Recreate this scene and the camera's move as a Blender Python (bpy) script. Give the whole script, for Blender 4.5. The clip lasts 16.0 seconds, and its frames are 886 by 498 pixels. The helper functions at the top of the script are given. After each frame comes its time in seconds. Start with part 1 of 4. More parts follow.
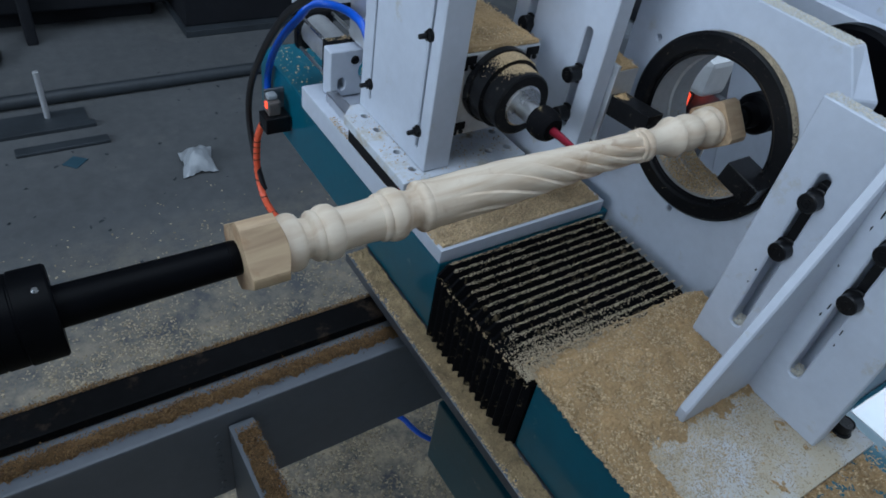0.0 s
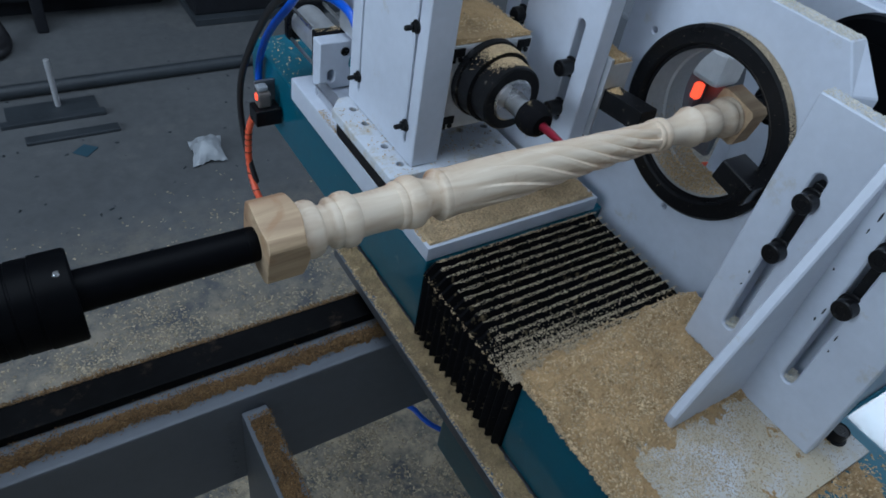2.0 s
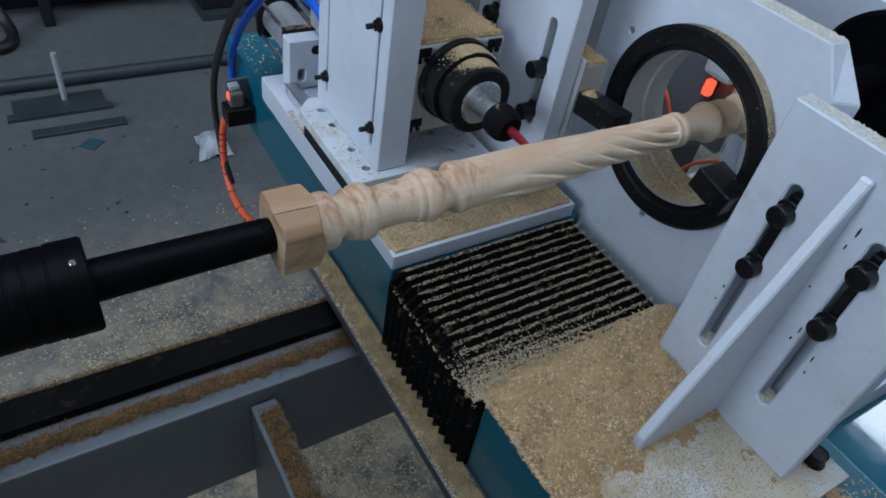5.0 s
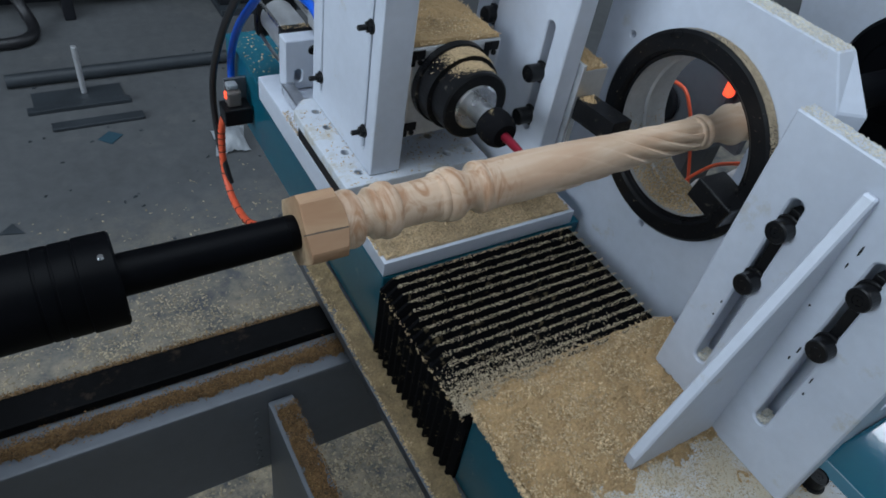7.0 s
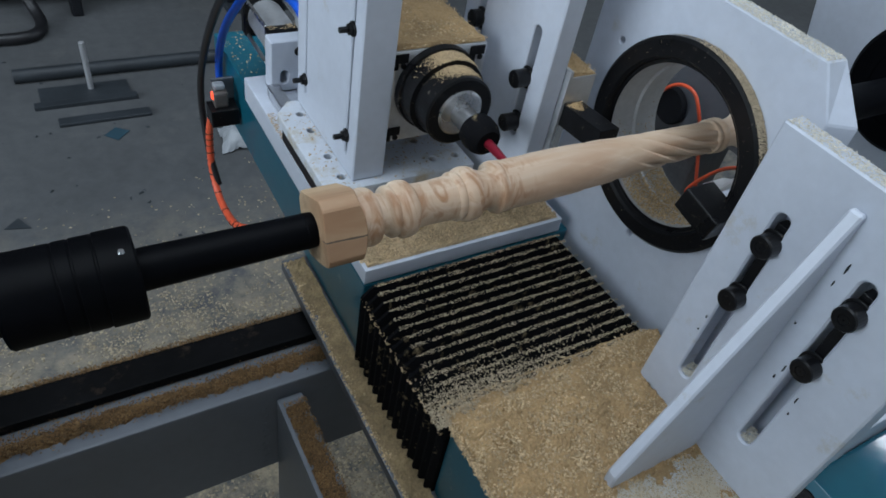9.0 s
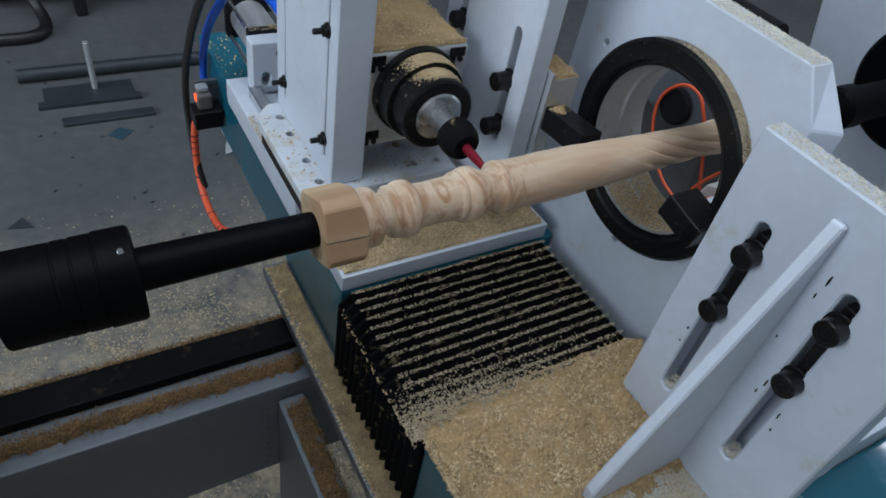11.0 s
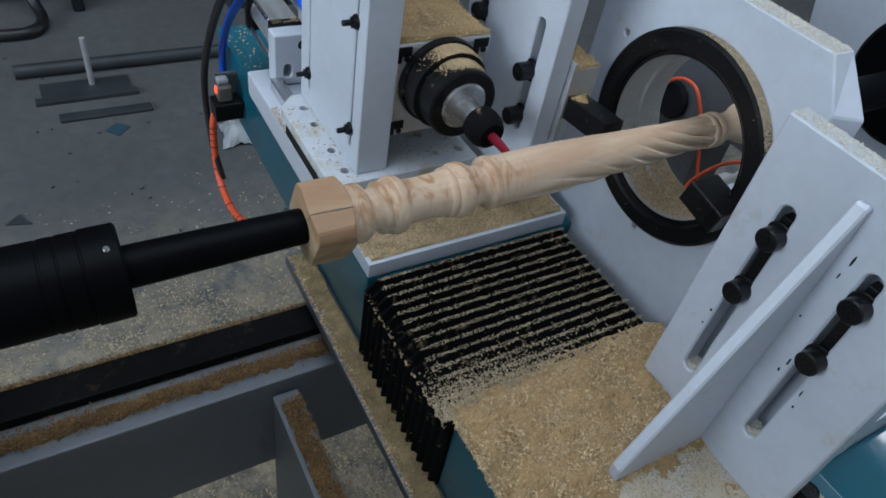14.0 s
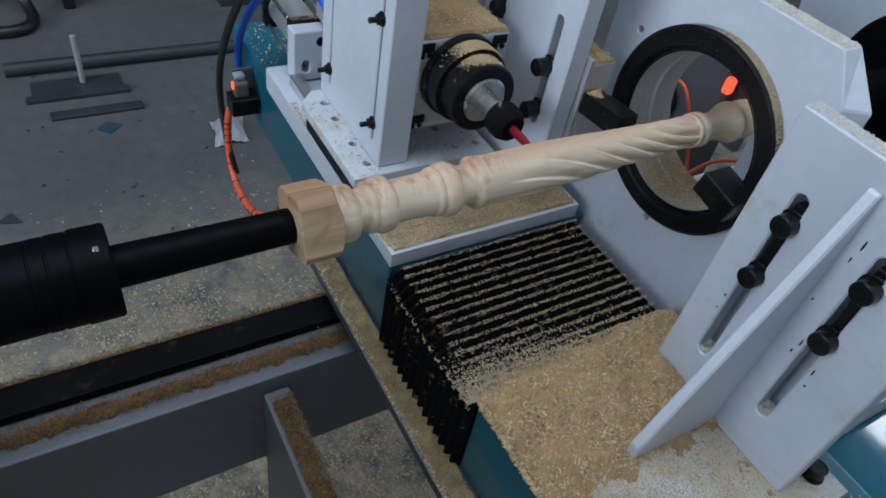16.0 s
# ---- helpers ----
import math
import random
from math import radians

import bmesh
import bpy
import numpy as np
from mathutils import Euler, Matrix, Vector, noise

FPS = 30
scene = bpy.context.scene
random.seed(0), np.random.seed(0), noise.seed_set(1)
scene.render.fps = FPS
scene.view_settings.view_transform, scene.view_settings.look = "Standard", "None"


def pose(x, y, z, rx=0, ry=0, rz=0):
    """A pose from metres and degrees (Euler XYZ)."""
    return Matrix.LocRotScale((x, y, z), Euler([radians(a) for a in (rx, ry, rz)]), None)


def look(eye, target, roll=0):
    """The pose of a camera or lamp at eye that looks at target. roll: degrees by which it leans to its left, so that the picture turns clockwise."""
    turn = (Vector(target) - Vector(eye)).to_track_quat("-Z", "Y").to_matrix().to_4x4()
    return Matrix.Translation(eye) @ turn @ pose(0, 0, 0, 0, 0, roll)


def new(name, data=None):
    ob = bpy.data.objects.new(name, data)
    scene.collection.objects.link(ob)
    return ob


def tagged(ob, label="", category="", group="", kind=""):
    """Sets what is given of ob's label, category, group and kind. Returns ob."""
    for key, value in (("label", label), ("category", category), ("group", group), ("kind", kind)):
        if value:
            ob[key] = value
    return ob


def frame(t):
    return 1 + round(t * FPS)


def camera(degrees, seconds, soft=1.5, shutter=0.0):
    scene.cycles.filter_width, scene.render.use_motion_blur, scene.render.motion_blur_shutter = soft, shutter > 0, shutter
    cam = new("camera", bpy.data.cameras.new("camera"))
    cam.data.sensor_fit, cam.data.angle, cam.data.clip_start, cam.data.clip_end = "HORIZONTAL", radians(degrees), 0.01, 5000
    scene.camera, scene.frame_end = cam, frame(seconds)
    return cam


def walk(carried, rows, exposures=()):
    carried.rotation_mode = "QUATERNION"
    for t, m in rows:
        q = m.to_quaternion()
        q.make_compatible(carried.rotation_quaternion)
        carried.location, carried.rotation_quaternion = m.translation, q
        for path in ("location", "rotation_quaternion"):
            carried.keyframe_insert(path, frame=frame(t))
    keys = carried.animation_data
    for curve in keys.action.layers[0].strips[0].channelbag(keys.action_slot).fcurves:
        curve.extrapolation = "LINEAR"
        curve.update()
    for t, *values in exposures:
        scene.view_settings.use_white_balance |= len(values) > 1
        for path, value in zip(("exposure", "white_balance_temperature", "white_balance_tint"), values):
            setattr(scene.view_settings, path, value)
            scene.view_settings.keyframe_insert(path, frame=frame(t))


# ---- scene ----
cam = camera(66.0, 16.0, 1.7)
PATH = [
    (0, (-0.3391, -0.4209, 1.3422), (0.0873, 0.1068, 0.7509), 10.59),
    (0.5, (-0.3420, -0.4215, 1.3402), (0.0823, 0.1069, 0.7480), 10.67),
    (1, (-0.3443, -0.4194, 1.3390), (0.0781, 0.1084, 0.7448), 10.82),
    (1.5, (-0.3467, -0.4186, 1.3357), (0.0734, 0.1088, 0.7396), 10.81),
    (2, (-0.3460, -0.4172, 1.3380), (0.0708, 0.1079, 0.7375), 10.73),
    (2.5, (-0.3453, -0.4194, 1.3366), (0.0718, 0.1054, 0.7361), 10.69),
    (3, (-0.3443, -0.4188, 1.3351), (0.0737, 0.1051, 0.7344), 10.73),
    (3.5, (-0.3441, -0.4169, 1.3339), (0.0745, 0.1059, 0.7327), 10.85),
    (4, (-0.3462, -0.4151, 1.3315), (0.0738, 0.1077, 0.7312), 11.11),
    (6.5, (-0.3593, -0.4071, 1.3310), (0.0406, 0.1219, 0.7225), 10.98),
    (7, (-0.3592, -0.4057, 1.3300), (0.0399, 0.1249, 0.7224), 11.12),
    (7.5, (-0.3583, -0.4049, 1.3300), (0.0395, 0.1256, 0.7215), 11.05),
    (8, (-0.3626, -0.4031, 1.3290), (0.0354, 0.1280, 0.7212), 11.34),
    (8.5, (-0.3642, -0.4017, 1.3285), (0.0332, 0.1298, 0.7206), 11.50),
    (9, (-0.3689, -0.4014, 1.3280), (0.0292, 0.1305, 0.7209), 11.81),
    (11.5, (-0.3658, -0.3976, 1.3249), (0.0283, 0.1372, 0.7178), 11.69),
    (12, (-0.3649, -0.3957, 1.3258), (0.0294, 0.1386, 0.7182), 11.74),
    (12.5, (-0.3616, -0.3954, 1.3262), (0.0312, 0.1380, 0.7170), 11.64),
    (13, (-0.3599, -0.3979, 1.3252), (0.0330, 0.1358, 0.7163), 11.57),
    (13.5, (-0.3570, -0.4003, 1.3246), (0.0352, 0.1322, 0.7142), 11.44),
    (14, (-0.3589, -0.4020, 1.3268), (0.0329, 0.1281, 0.7140), 11.50),
    (14.5, (-0.3590, -0.4032, 1.3268), (0.0328, 0.1260, 0.7132), 11.53),
    (15, (-0.3607, -0.4036, 1.3267), (0.0326, 0.1241, 0.7128), 11.83),
    (15.5, (-0.3591, -0.4051, 1.3288), (0.0352, 0.1206, 0.7137), 11.87),
    (16, (-0.3572, -0.4074, 1.3328), (0.0409, 0.1165, 0.7187), 11.90),
]
walk(cam, [(t, look(eye, target, roll)) for t, eye, target, roll in PATH], [(0.0, -0.12, 6130.0, 10.0), (2.5, -0.12, 6080.0, 10.0), (4.0, -0.06, 6130.0, 10.0), (6.5, 0.04, 6460.0, 10.0), (12.5, 0.04, 6720.0, 10.0), (16.0, 0.04, 6560.0, 10.0)])
# the carriage's way along the bed, in metres
SLIDE = [(0, 0.0000), (0.5, -0.0090), (1, -0.0171), (1.5, -0.0258), (2, -0.0333), (2.5, -0.0430), (3, -0.0512), (3.5, -0.0607), (4, -0.0707), (6.5, -0.1108), (7, -0.1194), (7.5, -0.1273), (8, -0.1352), (8.5, -0.1429), (9, -0.1522), (11.5, -0.1782), (12, -0.1767), (12.5, -0.1675), (13, -0.1592), (13.5, -0.1510), (14, -0.1424), (14.5, -0.1332), (15, -0.1250), (15.5, -0.1161), (16, -0.1071)]


# ---- world and light ----
world = bpy.data.worlds.new("world")
scene.world = world
world.use_nodes = True
wn = world.node_tree.nodes
sky = wn.new("ShaderNodeTexSky")
sky.sky_type = "NISHITA"
sky.sun_disc = False
sky.sun_elevation = radians(35)
sky.sun_rotation = radians(150)
world.node_tree.links.new(sky.outputs[0], wn["Background"].inputs[0])
wn["Background"].inputs[1].default_value = 0.1


def window_lamp(name, eye, target, sx, sy, power, colour):
    data = bpy.data.lights.new(name, "AREA")
    data.shape, data.size, data.size_y, data.energy, data.color = "RECTANGLE", sx, sy, power, colour
    ob = new(name, data)
    ob.matrix_world = look(eye, target)
    return ob


DAY = (0.74, 0.87, 1.0)
window_lamp("window_light", (-5.74, -0.9, 2.6), (0.2, -0.1, 1.0), 5.0, 2.4, 280.0, DAY)
window_lamp("window_light", (6.24, -0.5, 2.6), (0.0, 0.0, 0.8), 5.0, 2.4, 45.0, DAY)
window_lamp("skylight", (5.1, 0.3, 4.58), (5.1, 0.3, 0.0), 0.9, 0.8, 18.0, DAY)
window_lamp("skylight", (-0.5, 0.1, 4.58), (-0.5, 0.1, 0.0), 3.0, 3.0, 112.0, DAY)


# ---- materials ----
def mat(name, colour, rough=0.5, metal=0.0, vary=0.12, scale=8.0, fine=60.0, bump=0.15, dirt=None, dirt_amount=0.0, dirt_scale=5.0, coat=0.0, island=0.0, spec=0.5, spread=1.0):
    """A paint, metal or fibre with variation at two scales, fine relief and patches of dirt."""
    m = bpy.data.materials.new(name)
    m.use_nodes = True
    n, l = m.node_tree.nodes, m.node_tree.links
    b = n["Principled BSDF"]
    b.inputs["Roughness"].default_value, b.inputs["Metallic"].default_value = rough, metal
    b.inputs["Coat Weight"].default_value, b.inputs["Specular IOR Level"].default_value = coat, spec
    tc = n.new("ShaderNodeTexCoord")

    def noise_node(sc, detail=4.0, rgh=0.6):
        t = n.new("ShaderNodeTexNoise")
        t.inputs["Scale"].default_value, t.inputs["Detail"].default_value, t.inputs["Roughness"].default_value = sc, detail, rgh
        l.new(tc.outputs["Object"], t.inputs["Vector"])
        return t

    def mixer(kind, fac, a, c):
        x = n.new("ShaderNodeMix")
        x.data_type, x.blend_type = "RGBA", kind
        for sock, v in ((x.inputs[0], fac), (x.inputs[6], a), (x.inputs[7], c)):
            if hasattr(v, "links"):
                l.new(v, sock)
            else:
                sock.default_value = v
        return x.outputs[2]

    big, small = noise_node(scale), noise_node(fine, 6.0)
    r1 = n.new("ShaderNodeMapRange")
    l.new(big.outputs["Fac"], r1.inputs[0])
    r1.inputs[1].default_value, r1.inputs[2].default_value = 0.3, 0.7
    r1.inputs[3].default_value, r1.inputs[4].default_value = 1 - vary, 1 + vary * 0.6
    r2 = n.new("ShaderNodeMapRange")
    l.new(small.outputs["Fac"], r2.inputs[0])
    r2.inputs[1].default_value, r2.inputs[2].default_value = 0.3, 0.7
    r2.inputs[3].default_value, r2.inputs[4].default_value = 1 - vary * 0.6, 1 + vary * 0.4
    mul = n.new("ShaderNodeMath")
    mul.operation = "MULTIPLY"
    l.new(r1.outputs[0], mul.inputs[0]), l.new(r2.outputs[0], mul.inputs[1])
    value = mul.outputs[0]
    if island:
        geo = n.new("ShaderNodeNewGeometry")
        r3 = n.new("ShaderNodeMapRange")
        l.new(geo.outputs["Random Per Island"], r3.inputs[0])
        r3.inputs[3].default_value, r3.inputs[4].default_value = 1 - island, 1 + island * 0.6
        m2 = n.new("ShaderNodeMath")
        m2.operation = "MULTIPLY"
        l.new(value, m2.inputs[0]), l.new(r3.outputs[0], m2.inputs[1])
        value = m2.outputs[0]
    col = mixer("MULTIPLY", 1.0, (*colour, 1), value)
    if dirt:
        d = noise_node(dirt_scale, 8.0, 0.7)
        rr = n.new("ShaderNodeMapRange")
        l.new(d.outputs["Fac"], rr.inputs[0])
        rr.inputs[1].default_value, rr.inputs[2].default_value = 0.62 - dirt_amount * 0.3, 0.75 - dirt_amount * 0.2
        col = mixer("MIX", rr.outputs[0], col, (*dirt, 1))
    l.new(col, b.inputs["Base Color"])
    rv = n.new("ShaderNodeMapRange")
    l.new(big.outputs["Fac"], rv.inputs[0])
    rv.inputs[3].default_value, rv.inputs[4].default_value = max(rough - 0.1 * spread, 0.02), min(rough + 0.12 * spread, 1)
    l.new(rv.outputs[0], b.inputs["Roughness"])
    if bump:
        bp = n.new("ShaderNodeBump")
        bp.inputs["Strength"].default_value, bp.inputs["Distance"].default_value = bump, 0.002
        l.new(small.outputs["Fac"], bp.inputs["Height"]), l.new(bp.outputs[0], b.inputs["Normal"])
    return m


def wood_mat(name, light, tone, stain=0.0, crack=False, heart=(0.50, 0.265, 0.14)):
    """Pale turned pine: grain along x, darker streaks and a knot."""
    m = bpy.data.materials.new(name)
    m.use_nodes = True
    n, l = m.node_tree.nodes, m.node_tree.links
    b = n["Principled BSDF"]
    b.inputs["Roughness"].default_value = 0.62
    tc, mp = n.new("ShaderNodeTexCoord"), n.new("ShaderNodeMapping")
    mp.inputs["Scale"].default_value = (6.0, 45.0, 45.0)
    l.new(tc.outputs["Object"], mp.inputs["Vector"])
    grain, blot = n.new("ShaderNodeTexNoise"), n.new("ShaderNodeTexNoise")
    grain.inputs["Scale"].default_value, grain.inputs["Detail"].default_value, grain.inputs["Distortion"].default_value = 1.6, 5.0, 1.2
    l.new(mp.outputs[0], grain.inputs["Vector"])
    blot.inputs["Scale"].default_value, blot.inputs["Detail"].default_value, blot.inputs["Distortion"].default_value = 26.0, 6.0, 1.2
    l.new(tc.outputs["Object"], blot.inputs["Vector"])
    ramp = n.new("ShaderNodeValToRGB")
    ramp.color_ramp.elements[0].position, ramp.color_ramp.elements[0].color = 0.30, (*tone, 1)
    ramp.color_ramp.elements[1].position, ramp.color_ramp.elements[1].color = 0.60, (*light, 1)
    l.new(grain.outputs["Fac"], ramp.inputs[0])
    mr = n.new("ShaderNodeMapRange")
    l.new(blot.outputs["Fac"], mr.inputs[0])
    mr.inputs[1].default_value, mr.inputs[2].default_value, mr.inputs[4].default_value = 0.60, 0.70, 0.40 + stain
    x = n.new("ShaderNodeMix")
    x.data_type = "RGBA"
    l.new(mr.outputs[0], x.inputs[0]), l.new(ramp.outputs[0], x.inputs[6])
    x.inputs[7].default_value = (0.36, 0.19, 0.09, 1)
    # knotty heartwood along one side of the blank
    dotp, side, knot, mul = n.new("ShaderNodeVectorMath"), n.new("ShaderNodeMapRange"), n.new("ShaderNodeTexNoise"), n.new("ShaderNodeMath")
    dotp.operation, mul.operation = "DOT_PRODUCT", "MULTIPLY"
    l.new(tc.outputs["Object"], dotp.inputs[0])
    dotp.inputs[1].default_value = (0.0, -0.358, -0.934)
    l.new(dotp.outputs["Value"], side.inputs[0])
    side.inputs[1].default_value, side.inputs[2].default_value = -0.004, 0.016
    m2 = n.new("ShaderNodeMapping")
    m2.inputs["Scale"].default_value = (9.0, 48.0, 48.0)
    l.new(tc.outputs["Object"], m2.inputs["Vector"]), l.new(m2.outputs[0], knot.inputs["Vector"])
    knot.inputs["Scale"].default_value, knot.inputs["Detail"].default_value, knot.inputs["Distortion"].default_value = 1.0, 6.0, 0.6
    kr = n.new("ShaderNodeMapRange")
    l.new(knot.outputs["Fac"], kr.inputs[0])
    kr.inputs[1].default_value, kr.inputs[2].default_value, kr.inputs[3].default_value, kr.inputs[4].default_value = 0.38, 0.64, 0.45, 0.88
    l.new(side.outputs[0], mul.inputs[0]), l.new(kr.outputs[0], mul.inputs[1])
    x2 = n.new("ShaderNodeMix")
    x2.data_type = "RGBA"
    l.new(mul.outputs[0], x2.inputs[0]), l.new(x.outputs[2], x2.inputs[6])
    x2.inputs[7].default_value = (*heart, 1)
    col = x2.outputs[2]
    if not crack:
        # resin stains and small knots near the beads
        pos, end, spot, gate, m3, m4, x3 = (n.new("ShaderNodeSeparateXYZ"), n.new("ShaderNodeMapRange"), n.new("ShaderNodeTexNoise"), n.new("ShaderNodeMapRange"), n.new("ShaderNodeMath"), n.new("ShaderNodeMath"), n.new("ShaderNodeMix"))
        l.new(tc.outputs["Object"], pos.inputs[0]), l.new(pos.outputs["X"], end.inputs[0])
        end.inputs[1].default_value, end.inputs[2].default_value, end.inputs[3].default_value, end.inputs[4].default_value = -0.090, -0.055, 1.0, 0.0
        m5 = n.new("ShaderNodeMapping")
        m5.inputs["Scale"].default_value = (2.4, 0.9, 0.9)
        l.new(tc.outputs["Object"], m5.inputs["Vector"]), l.new(m5.outputs[0], spot.inputs["Vector"])
        spot.inputs["Scale"].default_value, spot.inputs["Detail"].default_value, spot.inputs["Distortion"].default_value = 34.0, 6.0, 2.2
        l.new(spot.outputs["Fac"], gate.inputs[0])
        gate.inputs[1].default_value, gate.inputs[2].default_value, gate.inputs[4].default_value = 0.47, 0.64, 0.78
        m3.operation, m4.operation, x3.data_type = "MULTIPLY", "MULTIPLY", "RGBA"
        l.new(end.outputs[0], m3.inputs[0]), l.new(gate.outputs[0], m3.inputs[1])
        l.new(m3.outputs[0], m4.inputs[0]), l.new(side.outputs[0], m4.inputs[1])
        l.new(m4.outputs[0], x3.inputs[0]), l.new(col, x3.inputs[6])
        x3.inputs[7].default_value = (0.36, 0.165, 0.070, 1)
        col = x3.outputs[2]
    if crack:
        sep, add, gap, dark, low = (n.new("ShaderNodeSeparateXYZ"), n.new("ShaderNodeMath"), n.new("ShaderNodeMath"), n.new("ShaderNodeMapRange"), n.new("ShaderNodeMapRange"))
        l.new(tc.outputs["Object"], sep.inputs[0])
        add.operation, add.inputs[1].default_value = "MULTIPLY_ADD", 0.010
        l.new(knot.outputs["Fac"], add.inputs[0]), l.new(sep.outputs["Y"], add.inputs[2])
        gap.operation, gap.inputs[1].default_value, gap.inputs[2].default_value = "COMPARE", 0.0085, 0.0006
        l.new(add.outputs[0], gap.inputs[0])
        low.inputs[1].default_value, low.inputs[2].default_value, low.inputs[4].default_value = 0.0070, 0.0100, 0.5
        l.new(add.outputs[0], low.inputs[0])
        dark.inputs[1].default_value, dark.inputs[2].default_value = -0.015, -0.018
        l.new(sep.outputs["Z"], dark.inputs[0])
        for src, shade in ((low, (0.26, 0.14, 0.075, 1)), (gap, (0.10, 0.07, 0.05, 1))):
            both, mix = n.new("ShaderNodeMath"), n.new("ShaderNodeMix")
            both.operation, mix.data_type = "MULTIPLY", "RGBA"
            l.new(src.outputs[0], both.inputs[0]), l.new(dark.outputs[0], both.inputs[1])
            l.new(both.outputs[0], mix.inputs[0]), l.new(col, mix.inputs[6])
            mix.inputs[7].default_value = shade
            col = mix.outputs[2]
    l.new(col, b.inputs["Base Color"])
    bp = n.new("ShaderNodeBump")
    bp.inputs["Strength"].default_value, bp.inputs["Distance"].default_value = 0.2, 0.001
    l.new(grain.outputs["Fac"], bp.inputs["Height"]), l.new(bp.outputs[0], b.inputs["Normal"])
    return m


def glow_mat(name, colour, strength):
    m = bpy.data.materials.new(name)
    m.use_nodes = True
    b = m.node_tree.nodes["Principled BSDF"]
    b.inputs["Base Color"].default_value = (*colour, 1)
    b.inputs["Emission Color"].default_value = (*colour, 1)
    b.inputs["Emission Strength"].default_value = strength
    return m


WHITE = mat("white_paint", (0.545, 0.58, 0.655), 0.38, vary=0.07, scale=9, fine=90, bump=0.04, dirt=(0.42, 0.38, 0.30), dirt_amount=0.05, dirt_scale=16)
DUSTY = mat("dusty_white_paint", (0.58, 0.61, 0.66), 0.5, vary=0.08, scale=12, fine=120, bump=0.08, dirt=(0.47, 0.41, 0.31), dirt_amount=0.35, dirt_scale=34)
TEAL = mat("teal_paint", (0.004, 0.105, 0.155), 0.3, vary=0.12, scale=8, fine=70, bump=0.03, coat=0.3, dirt=(0.16, 0.22, 0.22), dirt_amount=0.05, dirt_scale=30)
TEALD = mat("dusty_teal_paint", (0.004, 0.085, 0.12), 0.4, vary=0.15, scale=9, fine=90, bump=0.05, dirt=(0.40, 0.33, 0.18), dirt_amount=0.42, dirt_scale=55)
BLACK = mat("black_steel", (0.007, 0.007, 0.008), 0.30, metal=0.0, spec=0.25, vary=0.3, scale=20, fine=140, bump=0.06, dirt=(0.16, 0.14, 0.11), dirt_amount=0.02, dirt_scale=170)
CHUCKB = mat("blackened_steel", (0.0026, 0.0028, 0.0038), 0.45, metal=0.0, spec=0.05, vary=0.3, scale=14, fine=120, bump=0.05)
RUBBER = mat("black_rubber", (0.005, 0.005, 0.006), 0.88, spec=0.1, vary=0.3, scale=12, fine=150, bump=0.1, dirt=(0.30, 0.23, 0.13), dirt_amount=0.12, dirt_scale=70)
STEEL = mat("bright_steel", (0.68, 0.68, 0.69), 0.28, metal=1.0, vary=0.12, scale=16, fine=200, bump=0.05)
PLATE = mat("flange_steel", (0.17, 0.18, 0.20), 0.45, metal=0.6, vary=0.2, scale=14, fine=120, bump=0.08)
ALU = mat("aluminium", (0.66, 0.67, 0.69), 0.38, metal=0.7, vary=0.12, scale=18, fine=160, bump=0.05)
RAIL = mat("dark_rail", (0.006, 0.006, 0.0065), 0.6, metal=0.0, spec=0.05, vary=0.35, scale=9, fine=90, bump=0.06, dirt=(0.05, 0.035, 0.025), dirt_amount=0.15, dirt_scale=26)
BEDM = mat("bed_paint", (0.125, 0.136, 0.155), 0.5, vary=0.1, scale=5, fine=60, bump=0.05, dirt=(0.10, 0.11, 0.13), dirt_amount=0.05, dirt_scale=14)
CONC = mat("concrete", (0.084, 0.088, 0.092), 0.85, vary=0.22, scale=1.6, fine=26, bump=0.35, dirt=(0.115, 0.116, 0.115), dirt_amount=0.25, dirt_scale=2.4)
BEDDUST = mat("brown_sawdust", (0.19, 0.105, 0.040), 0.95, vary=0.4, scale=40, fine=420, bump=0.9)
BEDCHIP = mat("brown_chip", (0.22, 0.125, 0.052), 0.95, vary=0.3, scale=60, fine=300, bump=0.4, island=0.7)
DUST = mat("sawdust", (0.42, 0.275, 0.135), 0.95, vary=0.32, scale=26, fine=420, bump=0.9)
# Paler sawdust, used for the heap on the cover plate.
PALEDUST = mat("pale_sawdust", (0.62, 0.46, 0.28), 0.95, vary=0.32, scale=26, fine=420, bump=0.9)
EDGECHIP = mat("pale_chip", (0.62, 0.58, 0.50), 0.85, vary=0.1, scale=60, fine=300, bump=0.2, island=0.25)
DUSTF = mat("sawdust_covered_paint", (0.52, 0.54, 0.57), 0.6, vary=0.1, scale=12, fine=160, bump=0.2, dirt=(0.45, 0.39, 0.29), dirt_amount=0.80, dirt_scale=18)
FLDUST = mat("dull_sawdust", (0.33, 0.235, 0.125), 0.95, vary=0.4, scale=60, fine=420, bump=0.9)
CREST = mat("grey_sawdust", (0.47, 0.375, 0.255), 0.9, vary=0.15, scale=60, fine=300, bump=0.2, island=0.4)
CHIP = mat("wood_chip", (0.54, 0.39, 0.225), 0.85, vary=0.15, scale=60, fine=300, bump=0.2, island=0.45)
PINE = wood_mat("turned_pine", (0.73, 0.61, 0.475), (0.60, 0.455, 0.32), 0.0, False, (0.50, 0.30, 0.185))
PINEB = wood_mat("rough_pine", (0.54, 0.385, 0.235), (0.36, 0.235, 0.14), 0.15, True, (0.34, 0.175, 0.09))
GLOSSTEAL = mat("glossy_teal_paint", (0.004, 0.105, 0.155), 0.06, vary=0.12, scale=8, fine=28, bump=0.12, coat=1.0, spread=0.2)
